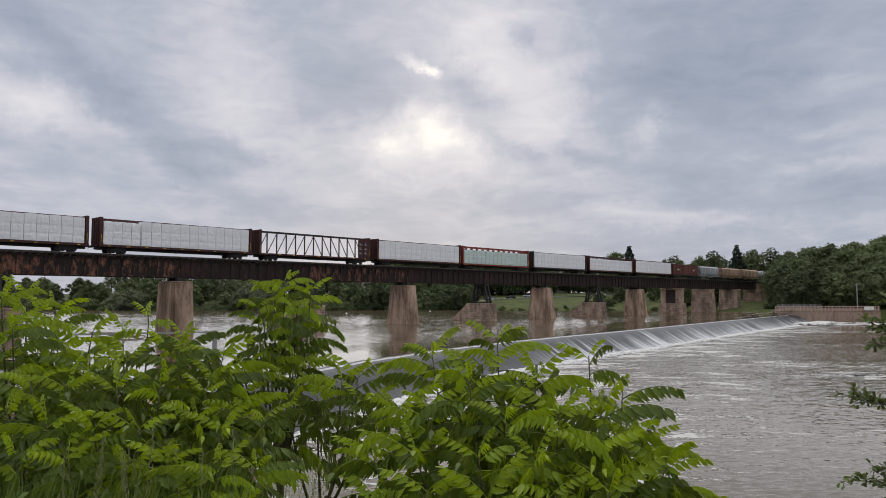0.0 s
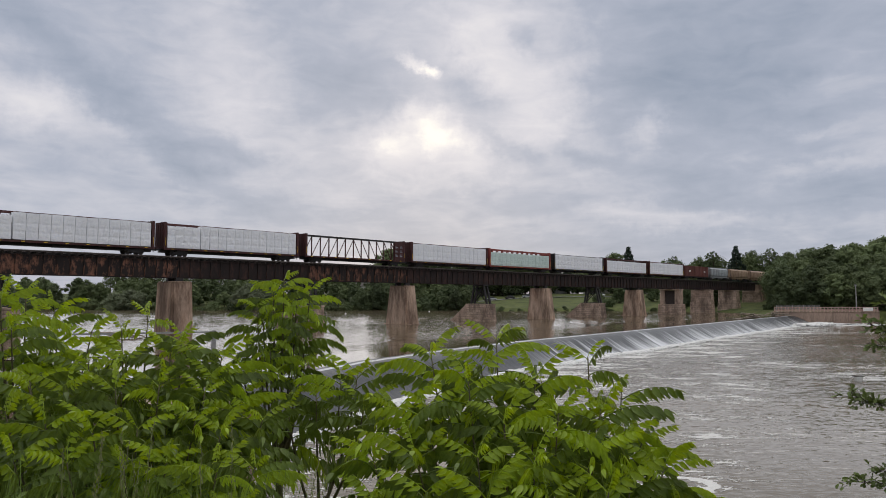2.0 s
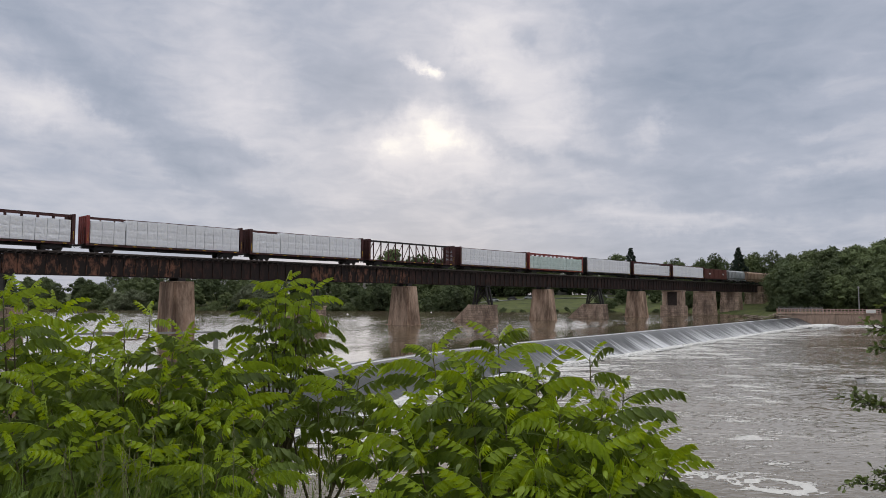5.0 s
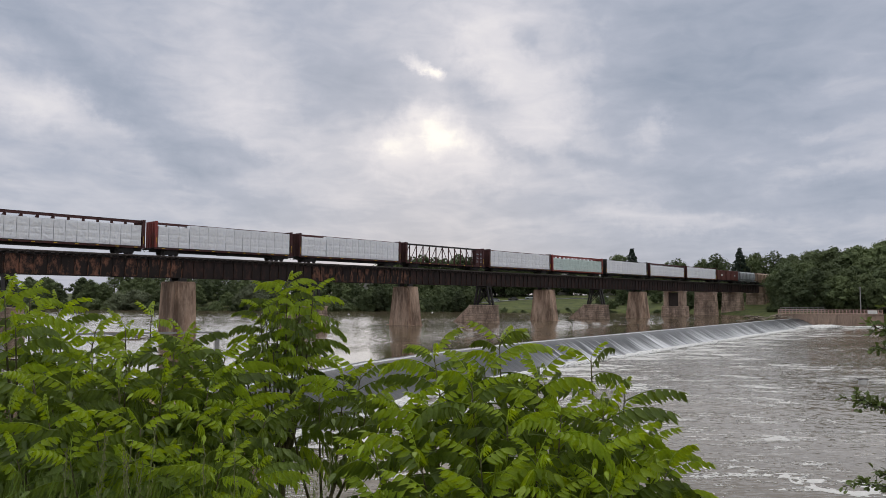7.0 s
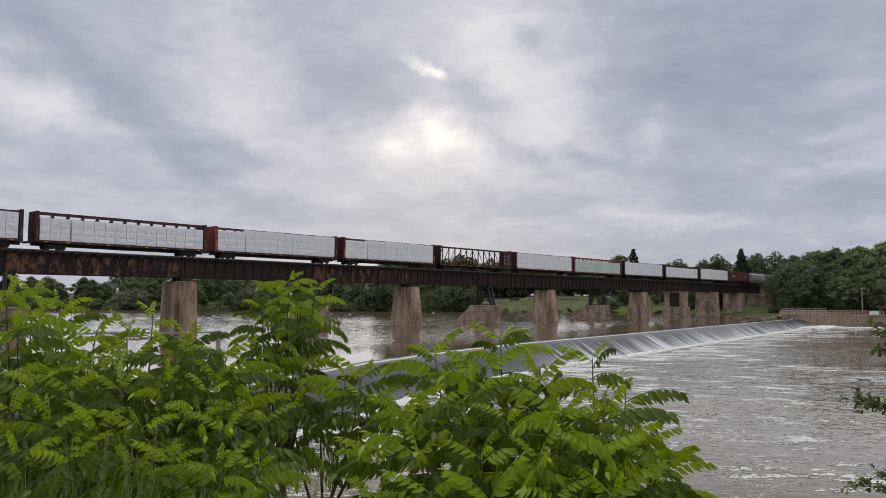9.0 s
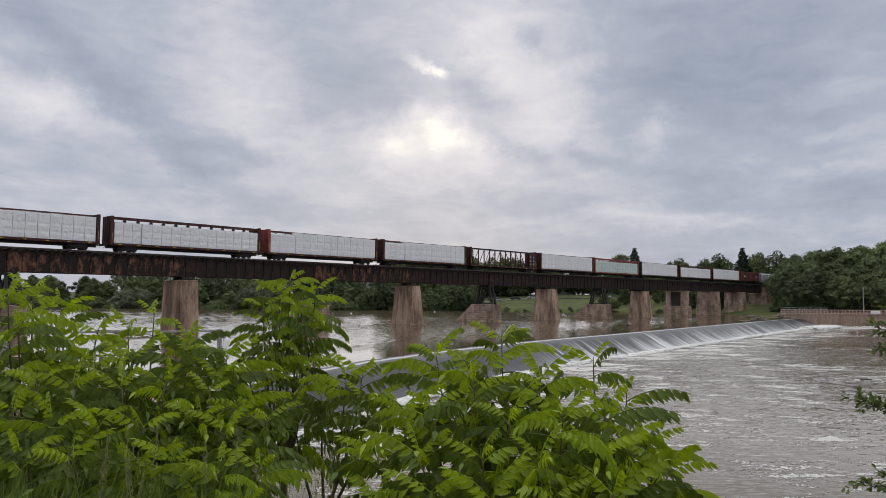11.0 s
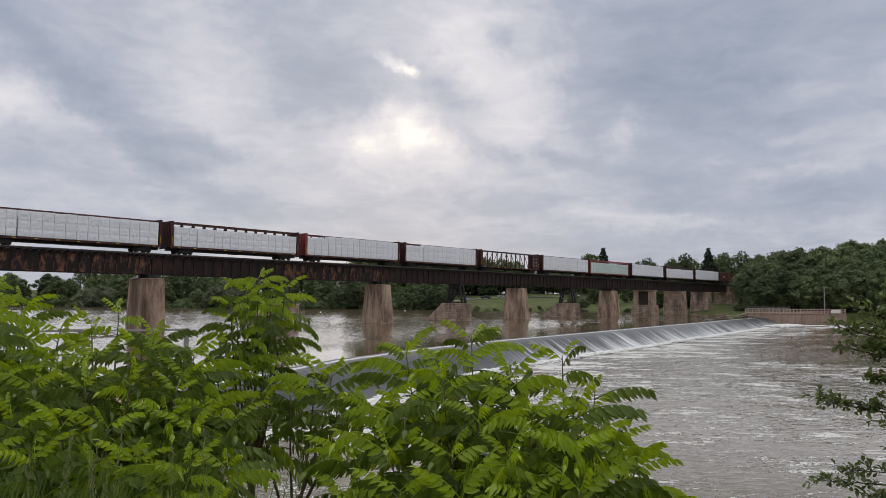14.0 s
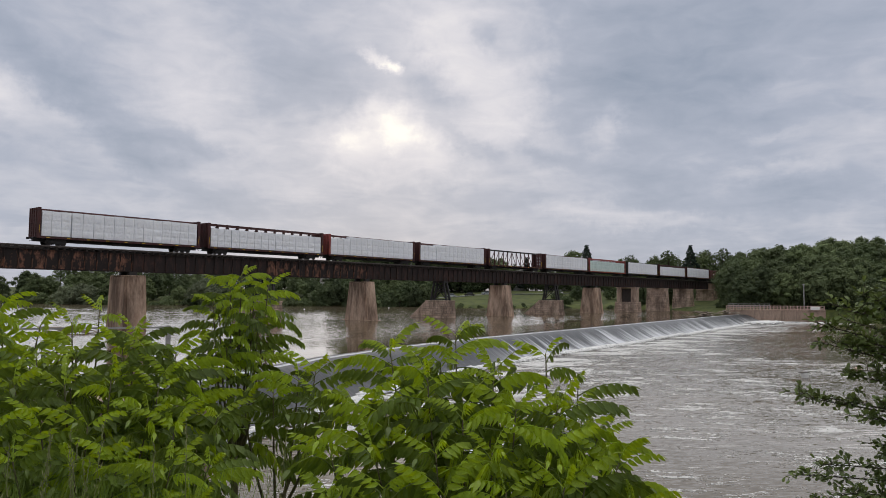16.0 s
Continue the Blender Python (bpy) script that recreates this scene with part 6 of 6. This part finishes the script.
def small_leaved_tree():
    """A leaning tree by the path with round-ended dark leaves on spreading branches."""
    rng = random.Random(31)
    base = Vector((6.9, -0.6, float(ground_height(np.array([6.9]), np.array([-0.6]))[0])))
    t = thing("small_leaved_tree", "leaning riverside tree with small round dark green leaves", "tree", Matrix.Translation(base))
    bm = bmesh.new()
    top = Vector((6.7, 0.0, 6.0))
    tube(bm, [(0, 0, -0.4), (Vector((6.85, -0.3, 3.6)) - base), (Vector((6.75, -0.1, 5.0)) - base), top - base], [0.10, 0.08, 0.06, 0.03], 8)
    part("trunk", bm, M["bark"], t, smooth=True)
    ends = [(5.82, 1.44, 4.41), (5.85, 1.33, 4.37), (5.90, 1.09, 4.27), (5.94, 0.88, 4.38), (5.82, 1.45, 3.80), (5.86, 1.26, 3.90), (5.84, 1.39, 3.60), (5.88, 1.17, 3.70), (5.92, 0.97, 3.68), (5.86, 1.27, 4.93),
            (5.85, 1.30, 4.80), (5.88, 1.16, 4.80), (5.88, 1.20, 5.08), (5.92, 0.98, 5.14), (5.89, 1.10, 4.57), (5.92, 0.95, 4.80), (5.94, 0.86, 4.97), (5.92, 0.96, 4.60), (5.93, 0.87, 4.02), (5.92, 0.97, 4.08),
            (5.95, 0.78, 5.20), (6.00, 0.75, 4.55), (6.00, 0.72, 3.85), (6.05, 0.70, 4.80), (6.05, 0.66, 4.25), (6.0, 0.85, 4.68), (6.02, 0.80, 3.60), (5.90, 1.05, 4.95)]
    ends += [(6.02, 0.72 + 0.05 * (i % 3), 3.55 + 0.2 * i) for i in range(9)]
    outline = ((0.0, 0.10), (0.22, 0.55), (0.50, 0.92), (0.78, 1.0), (0.95, 0.62), (1.0, 0.0))
    for end in ends:
        end = Vector(end)
        start = Vector((6.85, -0.3, 3.4 + 0.55 * (end.z - 3.4))) + Vector((rng.uniform(-0.05, 0.05), 0, 0))
        bm = bmesh.new()
        mid = start.lerp(end, 0.5) + Vector((0, 0, 0.10))

        def at(u):
            return start * (1 - u) ** 2 + mid * 2 * u * (1 - u) + end * u * u
        tube(bm, [at(u) - base for u in np.linspace(0, 1, 8)], [0.016 * (1 - 0.85 * i / 7) for i in range(8)], 5)
        verts, faces = [], []
        for k in range(46):
            u = 0.42 + 0.58 * rng.random() ** 0.75
            p = at(u)
            fan = (end - start).normalized() * rng.uniform(0.2, 1.0) + Vector((rng.uniform(-1, 1), rng.uniform(-1, 1), rng.uniform(-0.5, 0.75)))
            twig = fan.normalized() * rng.uniform(0.05, 0.17) * (1.25 - 0.6 * u)
            count = rng.randint(4, 7)
            for j in range(count):
                q = p + twig * (j + 0.6) / count - base
                d = (twig.normalized() * 0.8 + Vector((rng.uniform(-1, 1), rng.uniform(-1, 1), rng.uniform(-0.8, 0.9)))).normalized()
                side = d.cross(Vector((rng.uniform(-0.9, 0.9), rng.uniform(-0.9, 0.9), 1))).normalized()
                nrm = side.cross(d)
                ln = rng.uniform(0.030, 0.052)
                w = ln * rng.uniform(0.27, 0.34)
                q = q + d * 0.010
                a = len(verts)
                for v, k2 in outline[:-1]:
                    c = q + d * ln * v - nrm * ln * 0.18 * v * v
                    verts += [c - side * w * k2 + nrm * w * k2 * 0.25, c, c + side * w * k2 + nrm * w * k2 * 0.25]
                verts.append(q + d * ln - nrm * ln * 0.18)
                for i in range(4):
                    e = a + i * 3
                    faces += [(e, e + 3, e + 4, e + 1), (e + 1, e + 4, e + 5, e + 2)]
                faces += [(a + 12, a + 15, a + 13), (a + 13, a + 15, a + 14)]
            tube(bm, [p - base, p + twig - base], [0.0028, 0.0015], 4)
        branch = part("branch", bm, M["bark"], t)
        ob = part("leaf", quads_mesh("leaf", [tuple(v) for v in verts], faces, M["leaf_dark"]), None, branch)
        ob["kind"] = "stuff"


small_leaved_tree()


def bank_grass():
    """Tall grass on the bank beside the camera, with ripe seed heads."""
    rng = random.Random(41)
    verts, faces = [], []
    spots = []
    for _ in range(5200):
        x, y = rng.uniform(-0.6, 3.2), rng.uniform(1.4, 4.6)
        if y < 0.55 * x + 1.2:
            continue
        spots.append((x, y))
    spots += [(rng.uniform(0.3, 1.4), rng.uniform(1.85, 2.6)) for _ in range(3000)]
    gz = ground_height(np.array([p[0] for p in spots]), np.array([p[1] for p in spots]))
    for (x, y), z in zip(spots, gz):
        h = rng.uniform(0.5, 1.15) if x < 1.6 else rng.uniform(0.3, 0.8)
        if y < 2.6 and x < 1.4:
            h = max(0.3, 4.66 - 0.10 * x + rng.uniform(-0.40, 0.10) - z)
        lean = Vector((rng.uniform(-0.3, 0.3), rng.uniform(-0.3, 0.3), 0)) * h
        w = rng.uniform(0.003, 0.007)
        side = Vector((rng.uniform(-1, 1), rng.uniform(-1, 1), 0)).normalized() * w
        b = Vector((x, y, z - 0.02))
        a = len(verts)
        p1, p2 = b + Vector((0, 0, h * 0.55)) + lean * 0.3, b + Vector((0, 0, h)) + lean
        verts += [b - side, b + side, p1 + side * 0.8, p1 - side * 0.8, p2]
        faces += [(a, a + 1, a + 2, a + 3), (a + 3, a + 2, a + 4)]
    tagged(new("grass", quads_mesh("grass", [tuple(v) for v in verts], faces, M["grass"])), "tall green grass on the near bank", "grass", kind="stuff")
    for i in range(34):
        x, y = rng.uniform(0.55, 1.35), rng.uniform(1.9, 2.45)
        z = float(ground_height(np.array([x]), np.array([y]))[0])
        t = thing("grass_stalk", "dry grass stalk with a ripe seed head", "grass", pose(x, y, z), group="seeding grass stalks")
        h = 4.58 + rng.uniform(-0.2, 0.12) - z
        lean = Vector((rng.uniform(-0.3, 0.3), rng.uniform(-0.3, 0.3), h))
        bm = bmesh.new()
        tube(bm, [(0, 0, 0), lean * 0.5, lean], [0.0014, 0.0011, 0.0008], 4)
        part("stalk", bm, M["straw"], t)
        bm = bmesh.new()
        for k in range(26):
            p = lean * (0.84 + 0.17 * k / 26) + Vector((rng.uniform(-1, 1), rng.uniform(-1, 1), rng.uniform(-1, 1))) * 0.012 * (1.2 - k / 26)
            rod(bm, p, p + Vector((rng.uniform(-0.3, 0.3), rng.uniform(-0.3, 0.3), 1)) * 0.012, 0.0024, 0.0007, 4)
        part("seed_head", bm, M["straw"], t)["kind"] = "stuff"


bank_grass()

# ---- froth and drifting foam ----
FROTH, RAFTS = [], []


def build_froth():
    rng = random.Random(51)
    x = 20.0
    while x < 222:
        length = rng.uniform(5, 9)
        bm = bmesh.new()
        for k in range(int(length * 30)):
            u = rng.uniform(0, length)
            off = abs(rng.gauss(0, 0.85)) - 0.45
            y = crest_at(x + u) - crest_at(x) - off
            r = rng.uniform(0.08, 0.30) * (1.15 - min(0.8, max(0, off) * 0.45))
            mtx = Matrix.Translation((u, y, rng.uniform(-0.06, 0.10))) @ Matrix.Diagonal((r * rng.uniform(1.2, 2.8), r, r * rng.uniform(0.30, 0.60), 1))
            bmesh.ops.create_icosphere(bm, subdivisions=1, radius=1.0, matrix=mtx)
        ob = tagged(new("froth", mesh_of(bm, M["froth"], True)), "white churning froth at the foot of the weir", "foam", group="froth below the weir", kind="stuff")
        FROTH.append((ob, x, crest_at(x) - 5.45, rng.uniform(0, 6.28)))
        x += length * 0.92


build_froth()


def wall_froth():
    """White boil where the weir meets the retaining wall."""
    rng = random.Random(52)
    for k in range(-3, 6):
        bm = bmesh.new()
        for _ in range(120):
            r = rng.uniform(0.12, 0.36)
            u, v = rng.uniform(0, 3.6), 0.6 - abs(rng.gauss(0, 1.5))
            mtx = Matrix.Translation((u, v, rng.uniform(-0.06, 0.06))) @ Matrix.Diagonal((r * rng.uniform(1.2, 2.6), r * 1.2, r * rng.uniform(0.3, 0.6), 1))
            bmesh.ops.create_icosphere(bm, subdivisions=1, radius=1.0, matrix=mtx)
        bmesh.ops.rotate(bm, verts=bm.verts, cent=(0, 0, 0), matrix=Matrix.Rotation(radians(-47.5), 3, "Z"))
        ob = tagged(new("froth", mesh_of(bm, M["froth"], True)), "white churning froth along the retaining wall", "foam", group="froth below the weir", kind="stuff")
        FROTH.append((ob, 220.0 + k * 2.3, 62.8 - k * 2.5, rng.uniform(0, 6.28)))
    for k in range(9):
        bm = bmesh.new()
        for _ in range(260):
            r = rng.uniform(0.16, 0.50)
            mtx = Matrix.Translation((rng.gauss(0, 2.2), 0.8 - abs(rng.gauss(0, 2.6)), rng.uniform(-0.05, 0.45))) @ Matrix.Diagonal((r * rng.uniform(1.3, 3.0), r, r * rng.uniform(0.3, 0.6), 1))
            bmesh.ops.create_icosphere(bm, subdivisions=1, radius=1.0, matrix=mtx)
        ob = tagged(new("froth", mesh_of(bm, M["froth"], True)), "white boiling froth at the weir's far end", "foam", group="froth below the weir", kind="stuff")
        x = 204 + k * 2.1
        FROTH.append((ob, x, crest_at(x) - 5.3 - 0.15 * k, rng.uniform(0, 6.28)))


wall_froth()


def lace(bm, w, d, cell, field):
    """Thin foam on the water where field(u, v) is above nothing; its rim follows the field's zero line."""
    nu, nv = int(w / cell), int(d / cell)
    val = [[field((a - nu / 2) * cell, (b - nv / 2) * cell) for b in range(nv + 1)] for a in range(nu + 1)]
    made = {}

    def vert(a, b):
        if (a, b) not in made:
            f = val[a][b]
            gu = (val[min(a + 1, nu)][b] - val[max(a - 1, 0)][b]) / (2 * cell)
            gv = (val[a][min(b + 1, nv)] - val[a][max(b - 1, 0)]) / (2 * cell)
            k = min(0.0, f) / max(gu * gu + gv * gv, 1e-4)
            lim = 0.9 * cell
            made[a, b] = bm.verts.new(((a - nu / 2) * cell - max(-lim, min(lim, k * gu)), (b - nv / 2) * cell - max(-lim, min(lim, k * gv)), 0.010 + 0.012 * max(0.0, min(1.0, f * 3))))
        return made[a, b]
    for a in range(nu):
        for b in range(nv):
            if max(val[a][b], val[a + 1][b], val[a][b + 1], val[a + 1][b + 1]) > 0:
                bm.faces.new((vert(a, b), vert(a + 1, b), vert(a + 1, b + 1), vert(a, b + 1)))


def thick(bm):
    r = bmesh.ops.extrude_face_region(bm, geom=bm.faces[:])
    for g in r["geom"]:
        if isinstance(g, bmesh.types.BMVert):
            g.co.z = -0.02
    bmesh.ops.delete(bm, geom=[g for g in r["geom"] if isinstance(g, bmesh.types.BMFace)], context="FACES_ONLY")
    bmesh.ops.recalc_face_normals(bm, faces=bm.faces)


def foam_raft(cx, cy, w, d, cover, seed, size):
    """A raft of torn, lacy foam lying on the water; size: its grain in metres, cover: how much of it is left."""
    ph = seed * 7.31

    def field(u, v):
        p = Vector((u / (size * 7.5), v / (size * 1.5), ph))
        p = p + 0.55 * Vector((noise.noise(p * 1.3 + Vector((9, 0, 0))), noise.noise(p * 1.3 + Vector((0, 7, 0))), 0))
        line = 1 - 5.5 * abs(noise.noise(p))
        fleck = noise.noise(Vector((u / (size * 1.5), v / (size * 0.40), ph)))
        grain = noise.noise(Vector((u / (size * 0.5), v / (size * 0.22), ph + 3)))
        patch = noise.noise(Vector((u / (size * 8), v / (size * 4), ph + 5)))
        edge = (2 * u / w) ** 2 + (2 * v / d) ** 2
        return max(line * 0.45, fleck * 0.75) + grain * 0.45 + patch * 0.55 - 0.9 + cover - 0.7 * edge * edge
    bm = bmesh.new()
    lace(bm, w, d, size * 0.21, field)
    if not bm.faces:
        bm.free()
        return
    thick(bm)
    ob = tagged(new("foam_raft", mesh_of(bm, M["foam"])), "torn white foam lace drifting on brown water", "foam", group="foam drifting below the weir", kind="stuff")
    RAFTS.append((ob, cx, cy, seed, None))


def foam_swirl(cx, cy, passing):
    """A curled foam eddy that drifts by; passing: when it lies at that place."""
    def field(u, v):
        r, a = math.hypot(u / 1.15, v / 0.85), math.atan2(v, u)
        p = Vector((r * 2.6, (a + r * 0.9) * 1.1 * math.cos(a * 0.5), 3.1))
        ring = math.exp(-((r - 1.15) / 0.42) ** 2) * (0.75 + 0.35 * math.cos(a + 0.6))
        tail = 0.75 * math.exp(-((v - 0.5) / 0.9) ** 2) * (1 if u < -0.6 else 0) * max(0.0, 1 - (u / 4.4) ** 2)
        n = 1 - 3.2 * abs(noise.noise(p)) + 0.8 * noise.noise(Vector((u * 2.2, v * 3.5, 8)))
        return n * 0.55 + max(ring, tail) * 1.0 - 0.80
    bm = bmesh.new()
    lace(bm, 9.0, 5.0, 0.09, field)
    thick(bm)
    ob = tagged(new("foam_raft", mesh_of(bm, M["foam"])), "curled white foam eddy drifting on brown water", "foam", group="foam drifting below the weir", kind="stuff")
    RAFTS.append((ob, cx, cy, 77, passing))


def scatter_rafts():
    rng = random.Random(61)
    away = Vector((math.cos(radians(43)), math.sin(radians(43))))
    right = Vector((away.y, -away.x))
    i = 0
    for depth in (24, 27, 30, 33.5, 37.5, 42, 47, 53, 60, 69, 80, 94):
        span = depth * 0.8
        lateral = -span * 0.45
        while lateral < span * 0.75:
            p = away * (depth + rng.uniform(-1.5, 1.5)) + right * lateral
            step = rng.uniform(6, 10) * depth / 40
            if p.y < crest_at(p.x) - 6:
                i += 1
                foam_raft(p.x, p.y, step * 1.3, depth * 0.16, rng.uniform(0.36, 0.47) if depth < 34 else rng.uniform(0.42, 0.56), 600 + i, 0.10 + depth * 0.0036)
            lateral += step
    # lace just below the weir
    for x in range(26, 222, 9):
        for off, cover in ((6.2, 0.85), (9.5, 0.66), (14.0, 0.56)):
            i += 1
            foam_raft(x + rng.uniform(-2, 2), crest_at(x) - off + rng.uniform(-0.6, 0.6), 13.0, 4.0 + off * 0.2, cover, 600 + i, 0.32 + x * 0.0016)
    for k in range(6):
        i += 1
        foam_raft(214 + k * 3.0 + rng.uniform(-1, 1), 57 - k * 3.2 + rng.uniform(-2, 1), 10.0, 6.0, 0.95, 600 + i, 0.6)


scatter_rafts()
foam_swirl(29.0, 11.5, 3.5)


def motions():
    for car, s0 in CARS:
        walk(car, [(t, pose(s0 + SPEED * t, TRACK_Y, RAIL_Z)) for t in range(17)])
    step = 4 / FPS
    spin = [(k * step, k * step * SPEED / WHEEL_R) for k in range(121)]
    for w, dx in WHEELSETS:
        walk(w, [(t, pose(dx, 0, WHEEL_R, 0, math.degrees(a), 0)) for t, a in spin])
    drift = Vector((0.70, -0.71))
    for ob, cx, cy, seed, passing in RAFTS:
        rng = random.Random(seed)
        far = math.hypot(cx, cy)
        v = max(0.25, 1.35 - far * 0.014) * rng.uniform(0.85, 1.15)
        start, turn, swing = rng.uniform(6, 10), -46 + rng.uniform(-10, 10), rng.uniform(-1.2, 1.2)
        if passing:
            start, turn, swing, v = passing, -46, -5.0, 1.25
        walk(ob, [(t, pose(cx + drift.x * v * (t - start), cy + drift.y * v * (t - start), LOW, 0, 0, turn + swing * t)) for t in range(0, 17, 2)])
    for ob, x, y, ph in FROTH:
        walk(ob, [(k * 0.4, pose(x + 0.10 * math.sin(ph + k * 1.9), y + 0.12 * math.cos(ph * 2 + k * 2.3), LOW + 0.05 + 0.06 * math.sin(ph + k * 1.3))) for k in range(41)])


motions()
